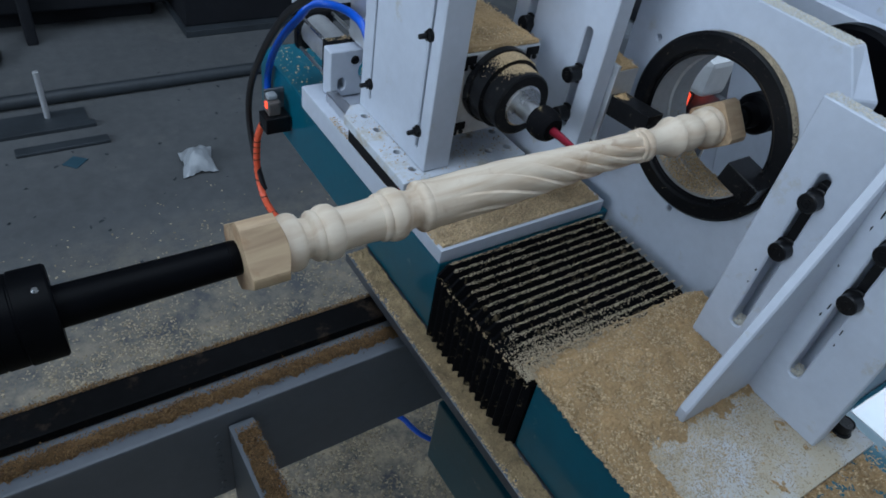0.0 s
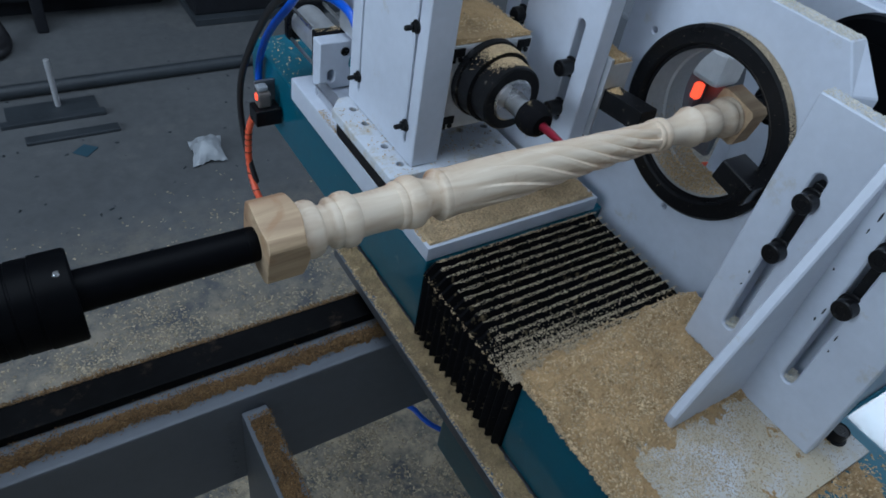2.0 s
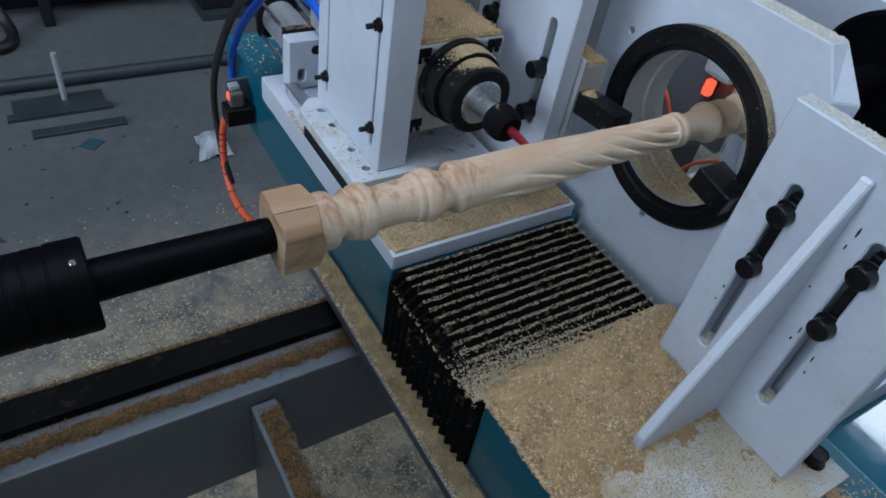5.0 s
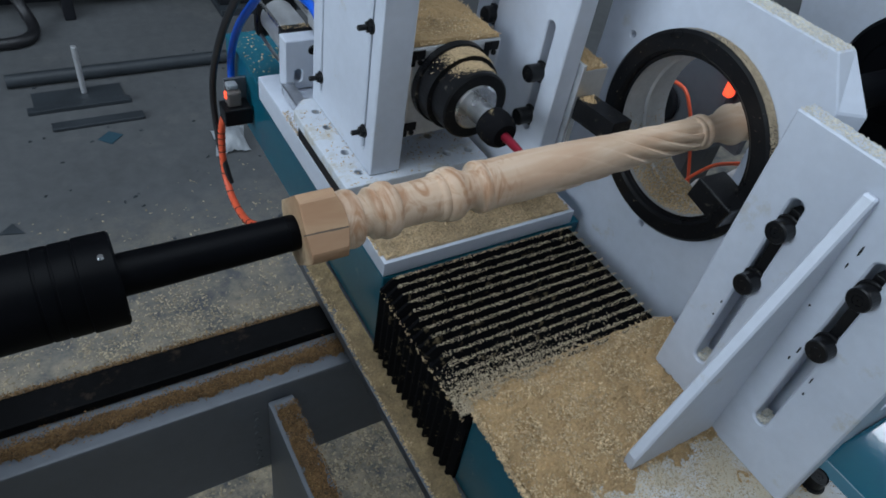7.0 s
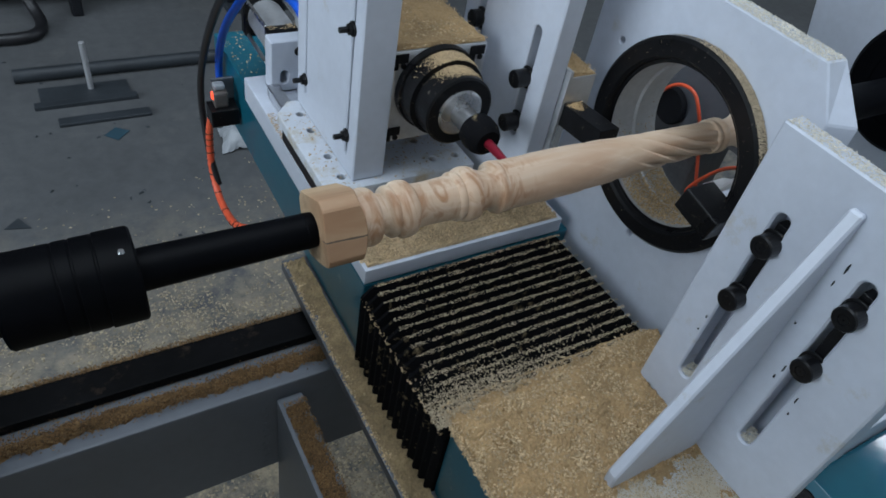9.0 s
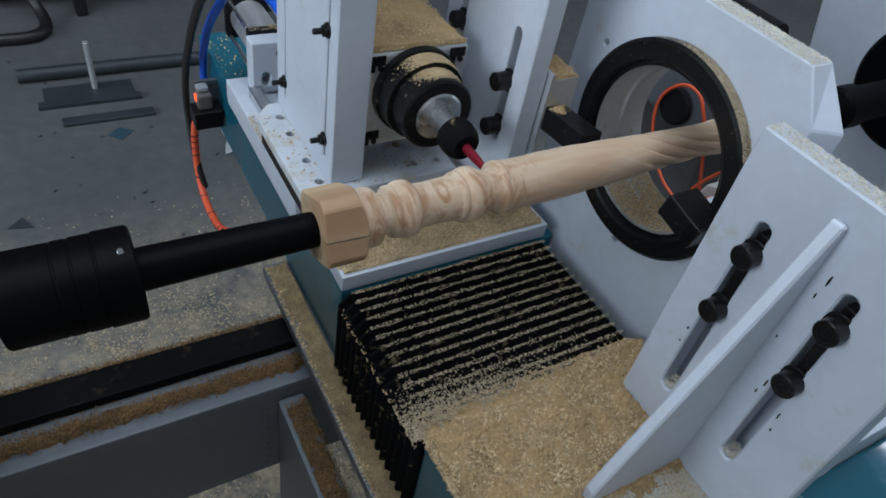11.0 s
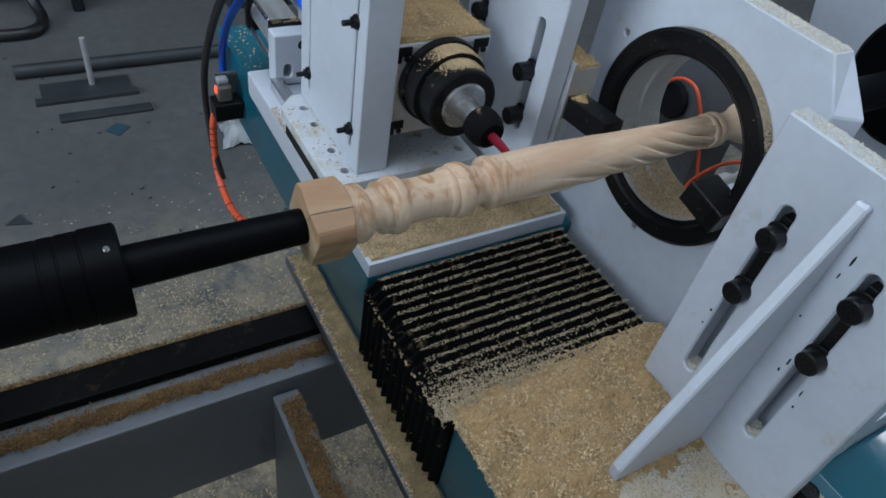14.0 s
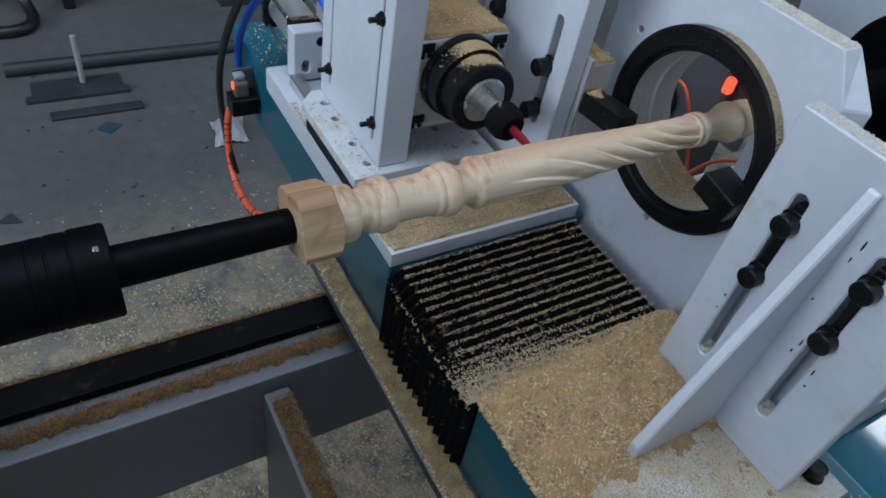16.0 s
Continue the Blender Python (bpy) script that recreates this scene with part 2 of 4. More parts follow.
ORANGE = mat("orange_tube", (0.90, 0.13, 0.055), 0.4, vary=0.15, bump=0.03)
BLUE = mat("blue_tube", (0.006, 0.09, 0.55), 0.3, vary=0.12, bump=0.02)
CABLE = mat("black_cable", (0.012, 0.012, 0.014), 0.45, vary=0.2, bump=0.04)
REDTIP = mat("red_coated_cutter", (0.30, 0.015, 0.035), 0.3, metal=0.6, vary=0.15, bump=0.02)
DARK = mat("dark_cabinet", (0.010, 0.011, 0.014), 0.75, spec=0.2, vary=0.2, scale=3, fine=40, bump=0.05)
PIPE = mat("grey_pipe", (0.026, 0.032, 0.038), 0.55, vary=0.25, scale=6, fine=70, bump=0.08)
FLOORCHIP = mat("trodden_chip", (0.36, 0.295, 0.20), 0.9, vary=0.2, scale=40, fine=200, bump=0.1, island=0.45)
BAG = mat("thin_white_plastic", (0.30, 0.32, 0.34), 0.35, vary=0.08, scale=20, fine=90, bump=0.1)
SHELL = mat("white_plastic", (0.78, 0.79, 0.80), 0.35, vary=0.08, scale=20, fine=90, bump=0.1)
BLUECHIP = mat("blue_scrap", (0.02, 0.06, 0.085), 0.6)
WALLM = mat("plaster", (0.55, 0.56, 0.57), 0.9, vary=0.1, scale=1.2, fine=30, bump=0.1)
LED = glow_mat("led_glow", (1.0, 0.085, 0.035), 1.5)
SLEEVE = mat("machined_sleeve", (0.52, 0.53, 0.55), 0.42, metal=0.35, vary=0.15, scale=14, fine=150, bump=0.05)
CLEAR = mat("smoky_plastic", (0.13, 0.11, 0.10), 0.25, vary=0.1)


def dust_floor(m):
    """Trodden sawdust over the concrete round the machine, thinning out towards the back."""
    n, l = m.node_tree.nodes, m.node_tree.links
    b = n["Principled BSDF"]
    old = b.inputs["Base Color"].links[0].from_socket
    tc, sep, far, t, gate, mul, mix = (n.new("ShaderNodeTexCoord"), n.new("ShaderNodeSeparateXYZ"), n.new("ShaderNodeMapRange"), n.new("ShaderNodeTexNoise"), n.new("ShaderNodeMapRange"), n.new("ShaderNodeMath"), n.new("ShaderNodeMix"))
    l.new(tc.outputs["Object"], sep.inputs[0]), l.new(sep.outputs["Y"], far.inputs[0]), l.new(tc.outputs["Object"], t.inputs["Vector"])
    far.inputs[1].default_value, far.inputs[2].default_value, far.inputs[3].default_value, far.inputs[4].default_value = 0.35, 1.25, 1.0, 0.0
    t.inputs["Scale"].default_value, t.inputs["Detail"].default_value, t.inputs["Roughness"].default_value = 9.0, 10.0, 0.78
    l.new(t.outputs["Fac"], gate.inputs[0])
    gate.inputs[1].default_value, gate.inputs[2].default_value = 0.40, 0.60
    mul.operation, mix.data_type = "MULTIPLY", "RGBA"
    l.new(far.outputs[0], mul.inputs[0]), l.new(gate.outputs[0], mul.inputs[1]), l.new(mul.outputs[0], mix.inputs[0]), l.new(old, mix.inputs[6])
    mix.inputs[7].default_value = (0.40, 0.33, 0.23, 1)
    l.new(mix.outputs[2], b.inputs["Base Color"])


dust_floor(CONC)


# ---- mesh helpers ----
def part(name, bm, material, parent=None, label="", smooth=False):
    me = bpy.data.meshes.new(name)
    bm.to_mesh(me)
    bm.free()
    me.materials.append(material)
    if smooth:
        me.shade_smooth()
        me.set_sharp_from_angle(angle=radians(28))
    ob = new(name, me)
    ob.parent = parent
    if label:
        tagged(ob, label)
    return ob


def thing(name, label, category, group="", at=(0, 0, 0)):
    ob = new(name)
    ob.empty_display_size = 0.02
    ob.location = at
    return tagged(ob, label, category, group)


def box(x0, x1, y0, y1, z0, z1, bevel=0.0015, seg=2):
    bm = bmesh.new()
    bmesh.ops.create_cube(bm, size=1.0, matrix=Matrix.Translation(((x0 + x1) / 2, (y0 + y1) / 2, (z0 + z1) / 2)) @ Matrix.Diagonal((x1 - x0, y1 - y0, z1 - z0, 1)))
    if bevel:
        bmesh.ops.bevel(bm, geom=bm.edges[:], offset=bevel, segments=seg, affect="EDGES", profile=0.6)
    return bm


def join(*bms):
    out = bmesh.new()
    for b in bms:
        me = bpy.data.meshes.new("t")
        b.to_mesh(me)
        b.free()
        out.from_mesh(me)
        bpy.data.meshes.remove(me)
    return out


AXIS = {"x": Matrix.Rotation(radians(90), 4, "Y"), "y": Matrix.Rotation(radians(-90), 4, "X"), "z": Matrix.Identity(4)}


def lathe(profile, axis="x", at=(0, 0, 0), n=40, cap=True):
    """profile: (distance along the axis, radius)."""
    bm = bmesh.new()
    m = Matrix.Translation(at) @ AXIS[axis]
    rings = []
    for d, r in profile:
        rings.append([bm.verts.new(m @ Vector((r * math.cos(2 * math.pi * k / n), r * math.sin(2 * math.pi * k / n), d))) for k in range(n)])
    for a, b in zip(rings, rings[1:]):
        for k in range(n):
            bm.faces.new((a[k], a[(k + 1) % n], b[(k + 1) % n], b[k]))
    if cap:
        bm.faces.new(rings[0][::-1])
        bm.faces.new(rings[-1])
    bmesh.ops.recalc_face_normals(bm, faces=bm.faces[:])
    return bm


def rod(axis, at, r, d0, d1, n=24, ch=0.0008):
    return lathe([(d0, r - ch), (d0 + ch, r), (d1 - ch, r), (d1, r - ch)], axis, at, n)


def ring_of(axis, at, r_out, r_in, d0, d1, n=64, ch=0.002):
    prof = [(d0, r_in), (d0, r_out - ch), (d0 + ch, r_out), (d1 - ch, r_out), (d1, r_out - ch), (d1, r_in), (d0, r_in)]
    return lathe(prof, axis, at, n, cap=False)


def circle(cu, cv, r, n=40):
    return [(cu + r * math.cos(2 * math.pi * k / n), cv + r * math.sin(2 * math.pi * k / n)) for k in range(n)]


def slot(cu, v0, v1, r, n=10):
    top = [(cu + r * math.cos(math.pi * k / n), v1 + r * math.sin(math.pi * k / n)) for k in range(n + 1)]
    low = [(cu + r * math.cos(math.pi + math.pi * k / n), v0 + r * math.sin(math.pi + math.pi * k / n)) for k in range(n + 1)]
    return top + low


def sheet(outer, holes, d0, d1, axis="x", bevel=0.0012):
    """A flat plate with openings. (u, v) is (y, z) for axis x, (x, z) for y, (x, y) for z; d0 to d1 is its thickness."""
    bm = bmesh.new()
    put = {"x": lambda u, v, d: (d, u, v), "y": lambda u, v, d: (u, d, v), "z": lambda u, v, d: (u, v, d)}[axis]
    for loop in (outer, *holes):
        vs = [bm.verts.new(put(u, v, d0)) for u, v in loop]
        for a, b in zip(vs, vs[1:] + vs[:1]):
            bm.edges.new((a, b))
    bmesh.ops.triangle_fill(bm, edges=bm.edges[:], use_beauty=True)
    rim = [e for e in bm.edges if len(e.link_faces) == 1]
    ext = bmesh.ops.extrude_face_region(bm, geom=bm.faces[:])
    move = Vector(put(0, 0, d1 - d0))
    bmesh.ops.translate(bm, vec=move, verts=[g for g in ext["geom"] if isinstance(g, bmesh.types.BMVert)])
    bmesh.ops.recalc_face_normals(bm, faces=bm.faces[:])
    if bevel:
        sharp = [e for e in bm.edges if len(e.link_faces) == 2 and e.calc_face_angle(0) > 0.7]
        bmesh.ops.bevel(bm, geom=sharp, offset=bevel, segments=1, affect="EDGES")
    return bm


def tube(name, points, r, material, parent=None, label="", res=6):
    """A round hose through the points."""
    c = bpy.data.curves.new(name, "CURVE")
    c.dimensions, c.bevel_depth, c.bevel_resolution, c.resolution_u = "3D", r, 4, res
    sp = c.splines.new("NURBS")
    sp.points.add(len(points) - 1)
    for p, q in zip(sp.points, points):
        p.co = (*q, 1)
    sp.use_endpoint_u, sp.order_u = True, 3
    c.materials.append(material)
    tmp = bpy.data.objects.new(name, c)
    scene.collection.objects.link(tmp)
    me = bpy.data.meshes.new_from_object(tmp.evaluated_get(bpy.context.evaluated_depsgraph_get()))
    bpy.data.objects.remove(tmp)
    bpy.data.curves.remove(c)
    me.shade_smooth()
    ob = new(name, me)
    ob.parent = parent
    if label:
        tagged(ob, label)
    return ob


def chips(name, pick, count, size, parent, label="", seed=1, flat=0.5, material=None):
    """Loose wood chips: small bent flakes at places given by pick(rng) -> (x, y, z)."""
    rng = np.random.default_rng(seed)
    verts, faces = [], []
    for k in range(count):
        x, y, z = pick(rng)
        a, b, w = rng.uniform(0, 2 * math.pi), rng.uniform(-flat, flat), size * rng.uniform(0.45, 1.25)
        h = w * rng.uniform(0.3, 0.8)
        ca, sa, tb = math.cos(a), math.sin(a), math.sin(b)
        base = len(verts)
        for u, v, up in ((-w, -h, 0), (w, -h * 0.6, 0), (w * 0.8, h, 0), (-w * 0.7, h * 0.8, 0), (0, 0, w * 0.45)):
            verts.append((x + ca * u - sa * v, y + sa * u + ca * v, z + u * tb + up + w * 0.15))
        for f in ((0, 1, 4), (1, 2, 4), (2, 3, 4), (3, 0, 4), (3, 2, 1, 0)):
            faces.append(tuple(base + i for i in f))
    me = bpy.data.meshes.new(name)
    me.from_pydata(verts, [], faces)
    me.materials.append(material or CHIP)
    ob = new(name, me)
    ob.parent = parent
    return tagged(ob, label, kind="stuff")


def heap(x0, x1, y0, y1, z, height, nx, ny, rough=0.004, seed=0):
    """A bed of sawdust with an uneven top: height(x, y) above z."""
    bm = bmesh.new()
    grid = []
    for i in range(nx + 1):
        row = []
        for j in range(ny + 1):
            x, y = x0 + (x1 - x0) * i / nx, y0 + (y1 - y0) * j / ny
            p = Vector((x * 55 + seed, y * 55, seed))
            edge = i in (0, nx) or j in (0, ny)
            h = max(height(x, y), 0.0)
            if not edge:
                h += rough * (noise.noise(p) * 0.6 + noise.noise(p * 3.1) * 0.5 + noise.noise(p * 8.0) * 0.35) * (1 if h > 0 else 0)
            row.append(bm.verts.new((x + (0 if edge else 0.001 * noise.noise(p * 5)), y, z if edge else z + max(h, -0.001))))
        grid.append(row)
    for i in range(nx):
        for j in range(ny):
            bm.faces.new((grid[i][j], grid[i + 1][j], grid[i + 1][j + 1], grid[i][j + 1]))
    bmesh.ops.recalc_face_normals(bm, faces=bm.faces[:])
    return bm


def socket_bolt(parent, at, axis, r, head, shank, name="bolt", washer=True, nut=False):
    """A socket-head cap screw whose head points along -axis from at; the shank goes the other way."""
    bms = [lathe([(-head, 0.0005), (-head, r * 0.45), (-head * 0.5, r * 0.45), (-head * 0.5, 0.0004)], axis, at, 6, cap=False)]
    bms.append(lathe([(-head, r * 0.45), (-head, r * 0.9), (-head + 0.001, r), (0, r)], axis, at, 24, cap=False))
    bms.append(rod(axis, at, r * 0.6, 0, shank, 16))
    if washer:
        bms.append(ring_of(axis, at, r * 1.25, r * 0.5, 0.0003, 0.0028, 24, 0.0006))
    return part(name, join(*bms), BLACK, parent)


# ---- the room ----
def room():
    f = part("floor", box(-6, 6.5, -5, 8, -0.12, 0.0, 0), CONC)
    tagged(f, "grey worn concrete workshop floor strewn with sawdust", "floor", kind="structure")
    near = part("wall_near", box(-6, 6.5, -5.0, -4.75, 0, 4.6, 0), WALLM)
    win_b = [(-3.0, 1.4), (2.0, 1.4), (2.0, 3.8), (-3.0, 3.8)]
    win_c = [(-3.4, 1.4), (1.6, 1.4), (1.6, 3.8), (-3.4, 3.8)]
    right = part("wall_window", sheet([(-4.75, 0), (7.75, 0), (7.75, 4.6), (-4.75, 4.6)], [win_b], 6.25, 6.5, "x", 0), WALLM)
    left = part("wall_side", sheet([(-4.75, 0), (7.75, 0), (7.75, 4.6), (-4.75, 4.6)], [win_c], -6.0, -5.75, "x", 0), WALLM)
    back = part("wall_back", box(-6, 6.5, 7.75, 8.0, 0, 4.6, 0), WALLM)
    for w in (near, right, left, back):
        tagged(w, "plain grey plastered workshop wall", "wall", kind="structure")
    top = part("ceiling", sheet([(-6, -5), (6.5, -5), (6.5, 8), (-6, 8)], [[(-2.1, -1.5), (1.1, -1.5), (1.1, 1.7), (-2.1, 1.7)], [(4.4, -0.4), (5.8, -0.4), (5.8, 1.0), (4.4, 1.0)]], 4.6, 4.75, "z", 0), WALLM)
    tagged(top, "plain grey workshop ceiling with a skylight opening", "ceiling", kind="structure")


room()


# ---- the bed of the lathe ----
def lathe_bed():
    bed = thing("lathe_bed", "grey painted steel lathe bed with dark rail, strewn with sawdust", "lathe bed")
    part("beam", box(-2.2, 1.6, 0.027, 0.1185, 0.528, 0.690, 0.003), BEDM, bed)
    part("rail", box(-2.2, 1.6, 0.0715, 0.1095, 0.6905, 0.7035, 0.002), RAIL, bed, "dark oily steel guide rail")
    part("cross_beam", box(-0.233, -0.2035, -0.75, 0.026, 0.40, 0.668, 0.003), BEDM, bed)
    bms = []
    for k in range(9):
        z = 0.655 - 0.014 * k
        bms.append(lathe([(-0.0006, 0.0025), (0.0, 0.0035), (0.0006, 0.0025)], "y", (-0.246 + 0.0015 * math.sin(k * 2.1), 0.0262, z), 8))
    tagged(part("weld_bead", join(*bms), BEDM, bed), kind="stuff")
    part("leg", box(-0.86, -0.74, 0.035, 0.112, 0.0, 0.528, 0.004), BEDM, bed)
    part("drive_box", box(0.066, 0.32, -0.40, 0.026, 0.384, 0.5275, 0.004), TEAL, bed, "teal drive box below the bed")
    part("leg", box(1.1, 1.22, 0.035, 0.112, 0.0, 0.528, 0.004), BEDM, bed)
    part("leg", box(-0.24, -0.20, -0.74, -0.66, 0.0, 0.40, 0.003), BEDM, bed)
    def ridge(x, y):
        mid = 0.0525 + 0.003 * noise.noise(Vector((x * 25, 0, 1.0)))
        wide = 0.0095 + 0.006 * noise.noise(Vector((x * 45, 4.0, 1.0))) + 0.004 * noise.noise(Vector((x * 140, 4.0, 1.0)))
        return 0.0085 * (1 - abs(y - mid) / max(wide, 0.004))

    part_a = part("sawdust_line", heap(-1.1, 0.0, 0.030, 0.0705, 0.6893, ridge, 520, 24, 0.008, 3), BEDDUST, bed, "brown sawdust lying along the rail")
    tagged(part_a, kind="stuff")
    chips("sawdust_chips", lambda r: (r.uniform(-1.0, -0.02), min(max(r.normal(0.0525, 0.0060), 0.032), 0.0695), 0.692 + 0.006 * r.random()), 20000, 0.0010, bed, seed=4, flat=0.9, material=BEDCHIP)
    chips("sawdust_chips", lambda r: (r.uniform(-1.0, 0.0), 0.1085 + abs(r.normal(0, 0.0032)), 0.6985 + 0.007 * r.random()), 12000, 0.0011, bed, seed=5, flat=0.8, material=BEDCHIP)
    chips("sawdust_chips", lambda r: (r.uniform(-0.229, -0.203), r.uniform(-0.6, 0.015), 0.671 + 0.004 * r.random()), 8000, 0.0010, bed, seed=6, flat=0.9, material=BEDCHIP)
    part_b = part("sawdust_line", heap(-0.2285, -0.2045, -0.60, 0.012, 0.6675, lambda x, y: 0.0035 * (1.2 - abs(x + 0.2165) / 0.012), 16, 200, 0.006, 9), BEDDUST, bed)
    tagged(part_b, kind="stuff")
    return bed


lathe_bed()


# ---- headstock ----
AY, AZ = -0.080, 1.0160
LEAN = -0.30  # the blank sits a little higher at the tailstock


def headstock():
    h = thing("headstock_chuck", "black steel chuck cylinder of the headstock spindle", "chuck")
    at = (0, AY, AZ - 0.0032)
    grooves = [(-0.3915, 0.9883), (-0.3905, 0.9883), (-0.390, 1.01), (-0.383, 1.01), (-0.3825, 0.9967), (-0.3815, 0.9967), (-0.381, 1.02), (-0.371, 1.02), (-0.3705, 1.01), (-0.3695, 1.01), (-0.369, 1.045), (-0.3505, 1.045), (-0.349, 1.0)]
    part("chuck_body", lathe([(-0.423, 0.023), (-0.422, 0.0265), (-0.420, 0.0278), (-0.392, 0.0278)] + [(x, 0.0278 * k) for x, k in grooves] + [(-0.349, 0.015)], "x", at, 64), CHUCKB, h, smooth=True)
    part("neck", lathe([(-0.47, 0.017), (-0.44, 0.017), (-0.4205, 0.019)], "x", at, 32), CHUCKB, h)
    part("spindle_nose", lathe([(-0.80, 0.030), (-0.436, 0.030), (-0.434, 0.028)], "x", (0, AY, AZ - 0.002), 48), CHUCKB, h)
    # Unseen boxes added to keep the side window's light off bed and bracket.
    part("unseen_shade_base", box(-1.25, -0.53, -0.82, 0.16, 0.7045, 0.965, 0.006), TEAL, h)
    part("unseen_shade_box", box(-1.25, -0.62, -0.82, -0.35, 0.9655, 1.36, 0.006), TEAL, h)
    # Small steel disc for the pale dot on the chuck's shoulder.
    part("steel_dot", lathe([(0.0, 0.0022), (0.0012, 0.0016)], "z", (-0.3565, AY - 0.009, AZ - 0.0032 + 0.0272), 12), STEEL, h)
    return h


headstock()


# ---- the turned baluster and its arbor (built round the origin, along x) ----
def curve(x, table):
    return float(np.interp(x, [p[0] for p in table], [p[1] for p in table]))


# radius of the shaft and the lead of its flutes (radians a metre) along the blank
CORE = ((-0.085, 0.0192), (-0.05, 0.0198), (-0.02, 0.0194), (0.01, 0.0184), (0.035, 0.0172), (0.056, 0.0164), (0.077, 0.0156), (0.105, 0.0147), (0.125, 0.0144), (0.14, 0.0146))
LEAD = ((-0.085, 0.0), (-0.06, 4.0), (-0.03, 11.0), (0.0, 20.0), (0.03, 27.0), (0.095, 28.0), (0.12, 20.0), (0.14, 8.0))
FLUTES = 8


def spiral_shaft():
    """The twisted length between the beads: eight flutes cut one by one into a tapering core."""
    bm = bmesh.new()
    nx, nt = 260, 176
    x0, x1 = -0.0855, 0.1405
    rings, phase = [], 0.0
    for i in range(nx + 1):
        x = x0 + (x1 - x0) * i / nx
        u = i / nx
        phase += curve(x, LEAD) * (x1 - x0) / nx
        core = curve(x, CORE)
        fade = min(1.0, max(0.0, (u - 0.05) / 0.14)) * min(1.0, max(0.0, (1.004 - u) / 0.03))
        ring = []
        for k in range(nt):
            a = 2 * math.pi * k / nt
            turn = (a - phase) * FLUTES / (2 * math.pi)
            w = turn % 1.0
            cut = max(0.0, (w - 0.30) / 0.60) ** 1.3 if w < 0.90 else (1.0 - w) / 0.10
            side = min(1.0, max(0.0, (-0.358 * math.cos(a) - 0.934 * math.sin(a) + 0.15) / 0.5))
            deep = fade * (1.0 - 0.92 * side * min(1.0, max(0.0, (0.70 - u) / 0.14)))
            wave = 0.00022 * noise.noise(Vector((x * 90, math.cos(a) * 2.2, math.sin(a) * 2.2)))
            r = core + 0.0004 * deep + wave - deep * (0.0018 + 0.0032 * u ** 1.5) * cut
            ring.append(bm.verts.new((x, r * math.cos(a), r * math.sin(a))))
        rings.append(ring)
    for a, b in zip(rings, rings[1:]):
        for k in range(nt):
            bm.faces.new((a[k], a[(k + 1) % nt], b[(k + 1) % nt], b[k]))
    bmesh.ops.recalc_face_normals(bm, faces=bm.faces[:])
    return bm


def arc(x0, x1, r_edge, r_mid, n=10):
    return [(x0 + (x1 - x0) * k / n, r_edge + (r_mid - r_edge) * math.sqrt(max(0.0, 1 - (2 * k / n - 1) ** 2))) for k in range(n + 1)]


def worn_block(x0, x1, half, reach, shoulder):
    """A sawn square end whose corners were turned off round the axis, dished at one end."""
    bm = bmesh.new()
    n = 96
    rings = []
    for x, k in ((x0, 0.985), (x0 + 0.0008, 1.0), (x0 + (x1 - x0) * 0.5, 1.0), (x1 - 0.0008, 1.0), (x1, 0.985)):
        ring = []
        for i in range(n):
            a = 2 * math.pi * (i + 0.5) / n
            flat = half / max(abs(math.cos(a)), abs(math.sin(a)))
            r = min(flat, reach)
            bite = shoulder * max(0.0, (r - half) / (reach - half)) if abs(x - x1) < 0.001 or abs(x - x0) < 0.001 else 0.0
            rough = 0.00025 * noise.noise(Vector((x * 60, math.cos(a) * 3, math.sin(a) * 3)))
            ring.append(bm.verts.new((x - bite * (1 if x > (x0 + x1) / 2 else -1) * (1.0 if shoulder > 0 and x > (x0 + x1) / 2 else 0.15), (r * k + rough) * math.cos(a), (r * k + rough) * math.sin(a))))
        rings.append(ring)
    for a, b in zip(rings, rings[1:]):
        for k in range(n):
            bm.faces.new((a[k], a[(k + 1) % n], b[(k + 1) % n], b[k]))
    bm.faces.new(rings[0][::-1])
    bm.faces.new(rings[-1])
    bmesh.ops.recalc_face_normals(bm, faces=bm.faces[:])
    return bm


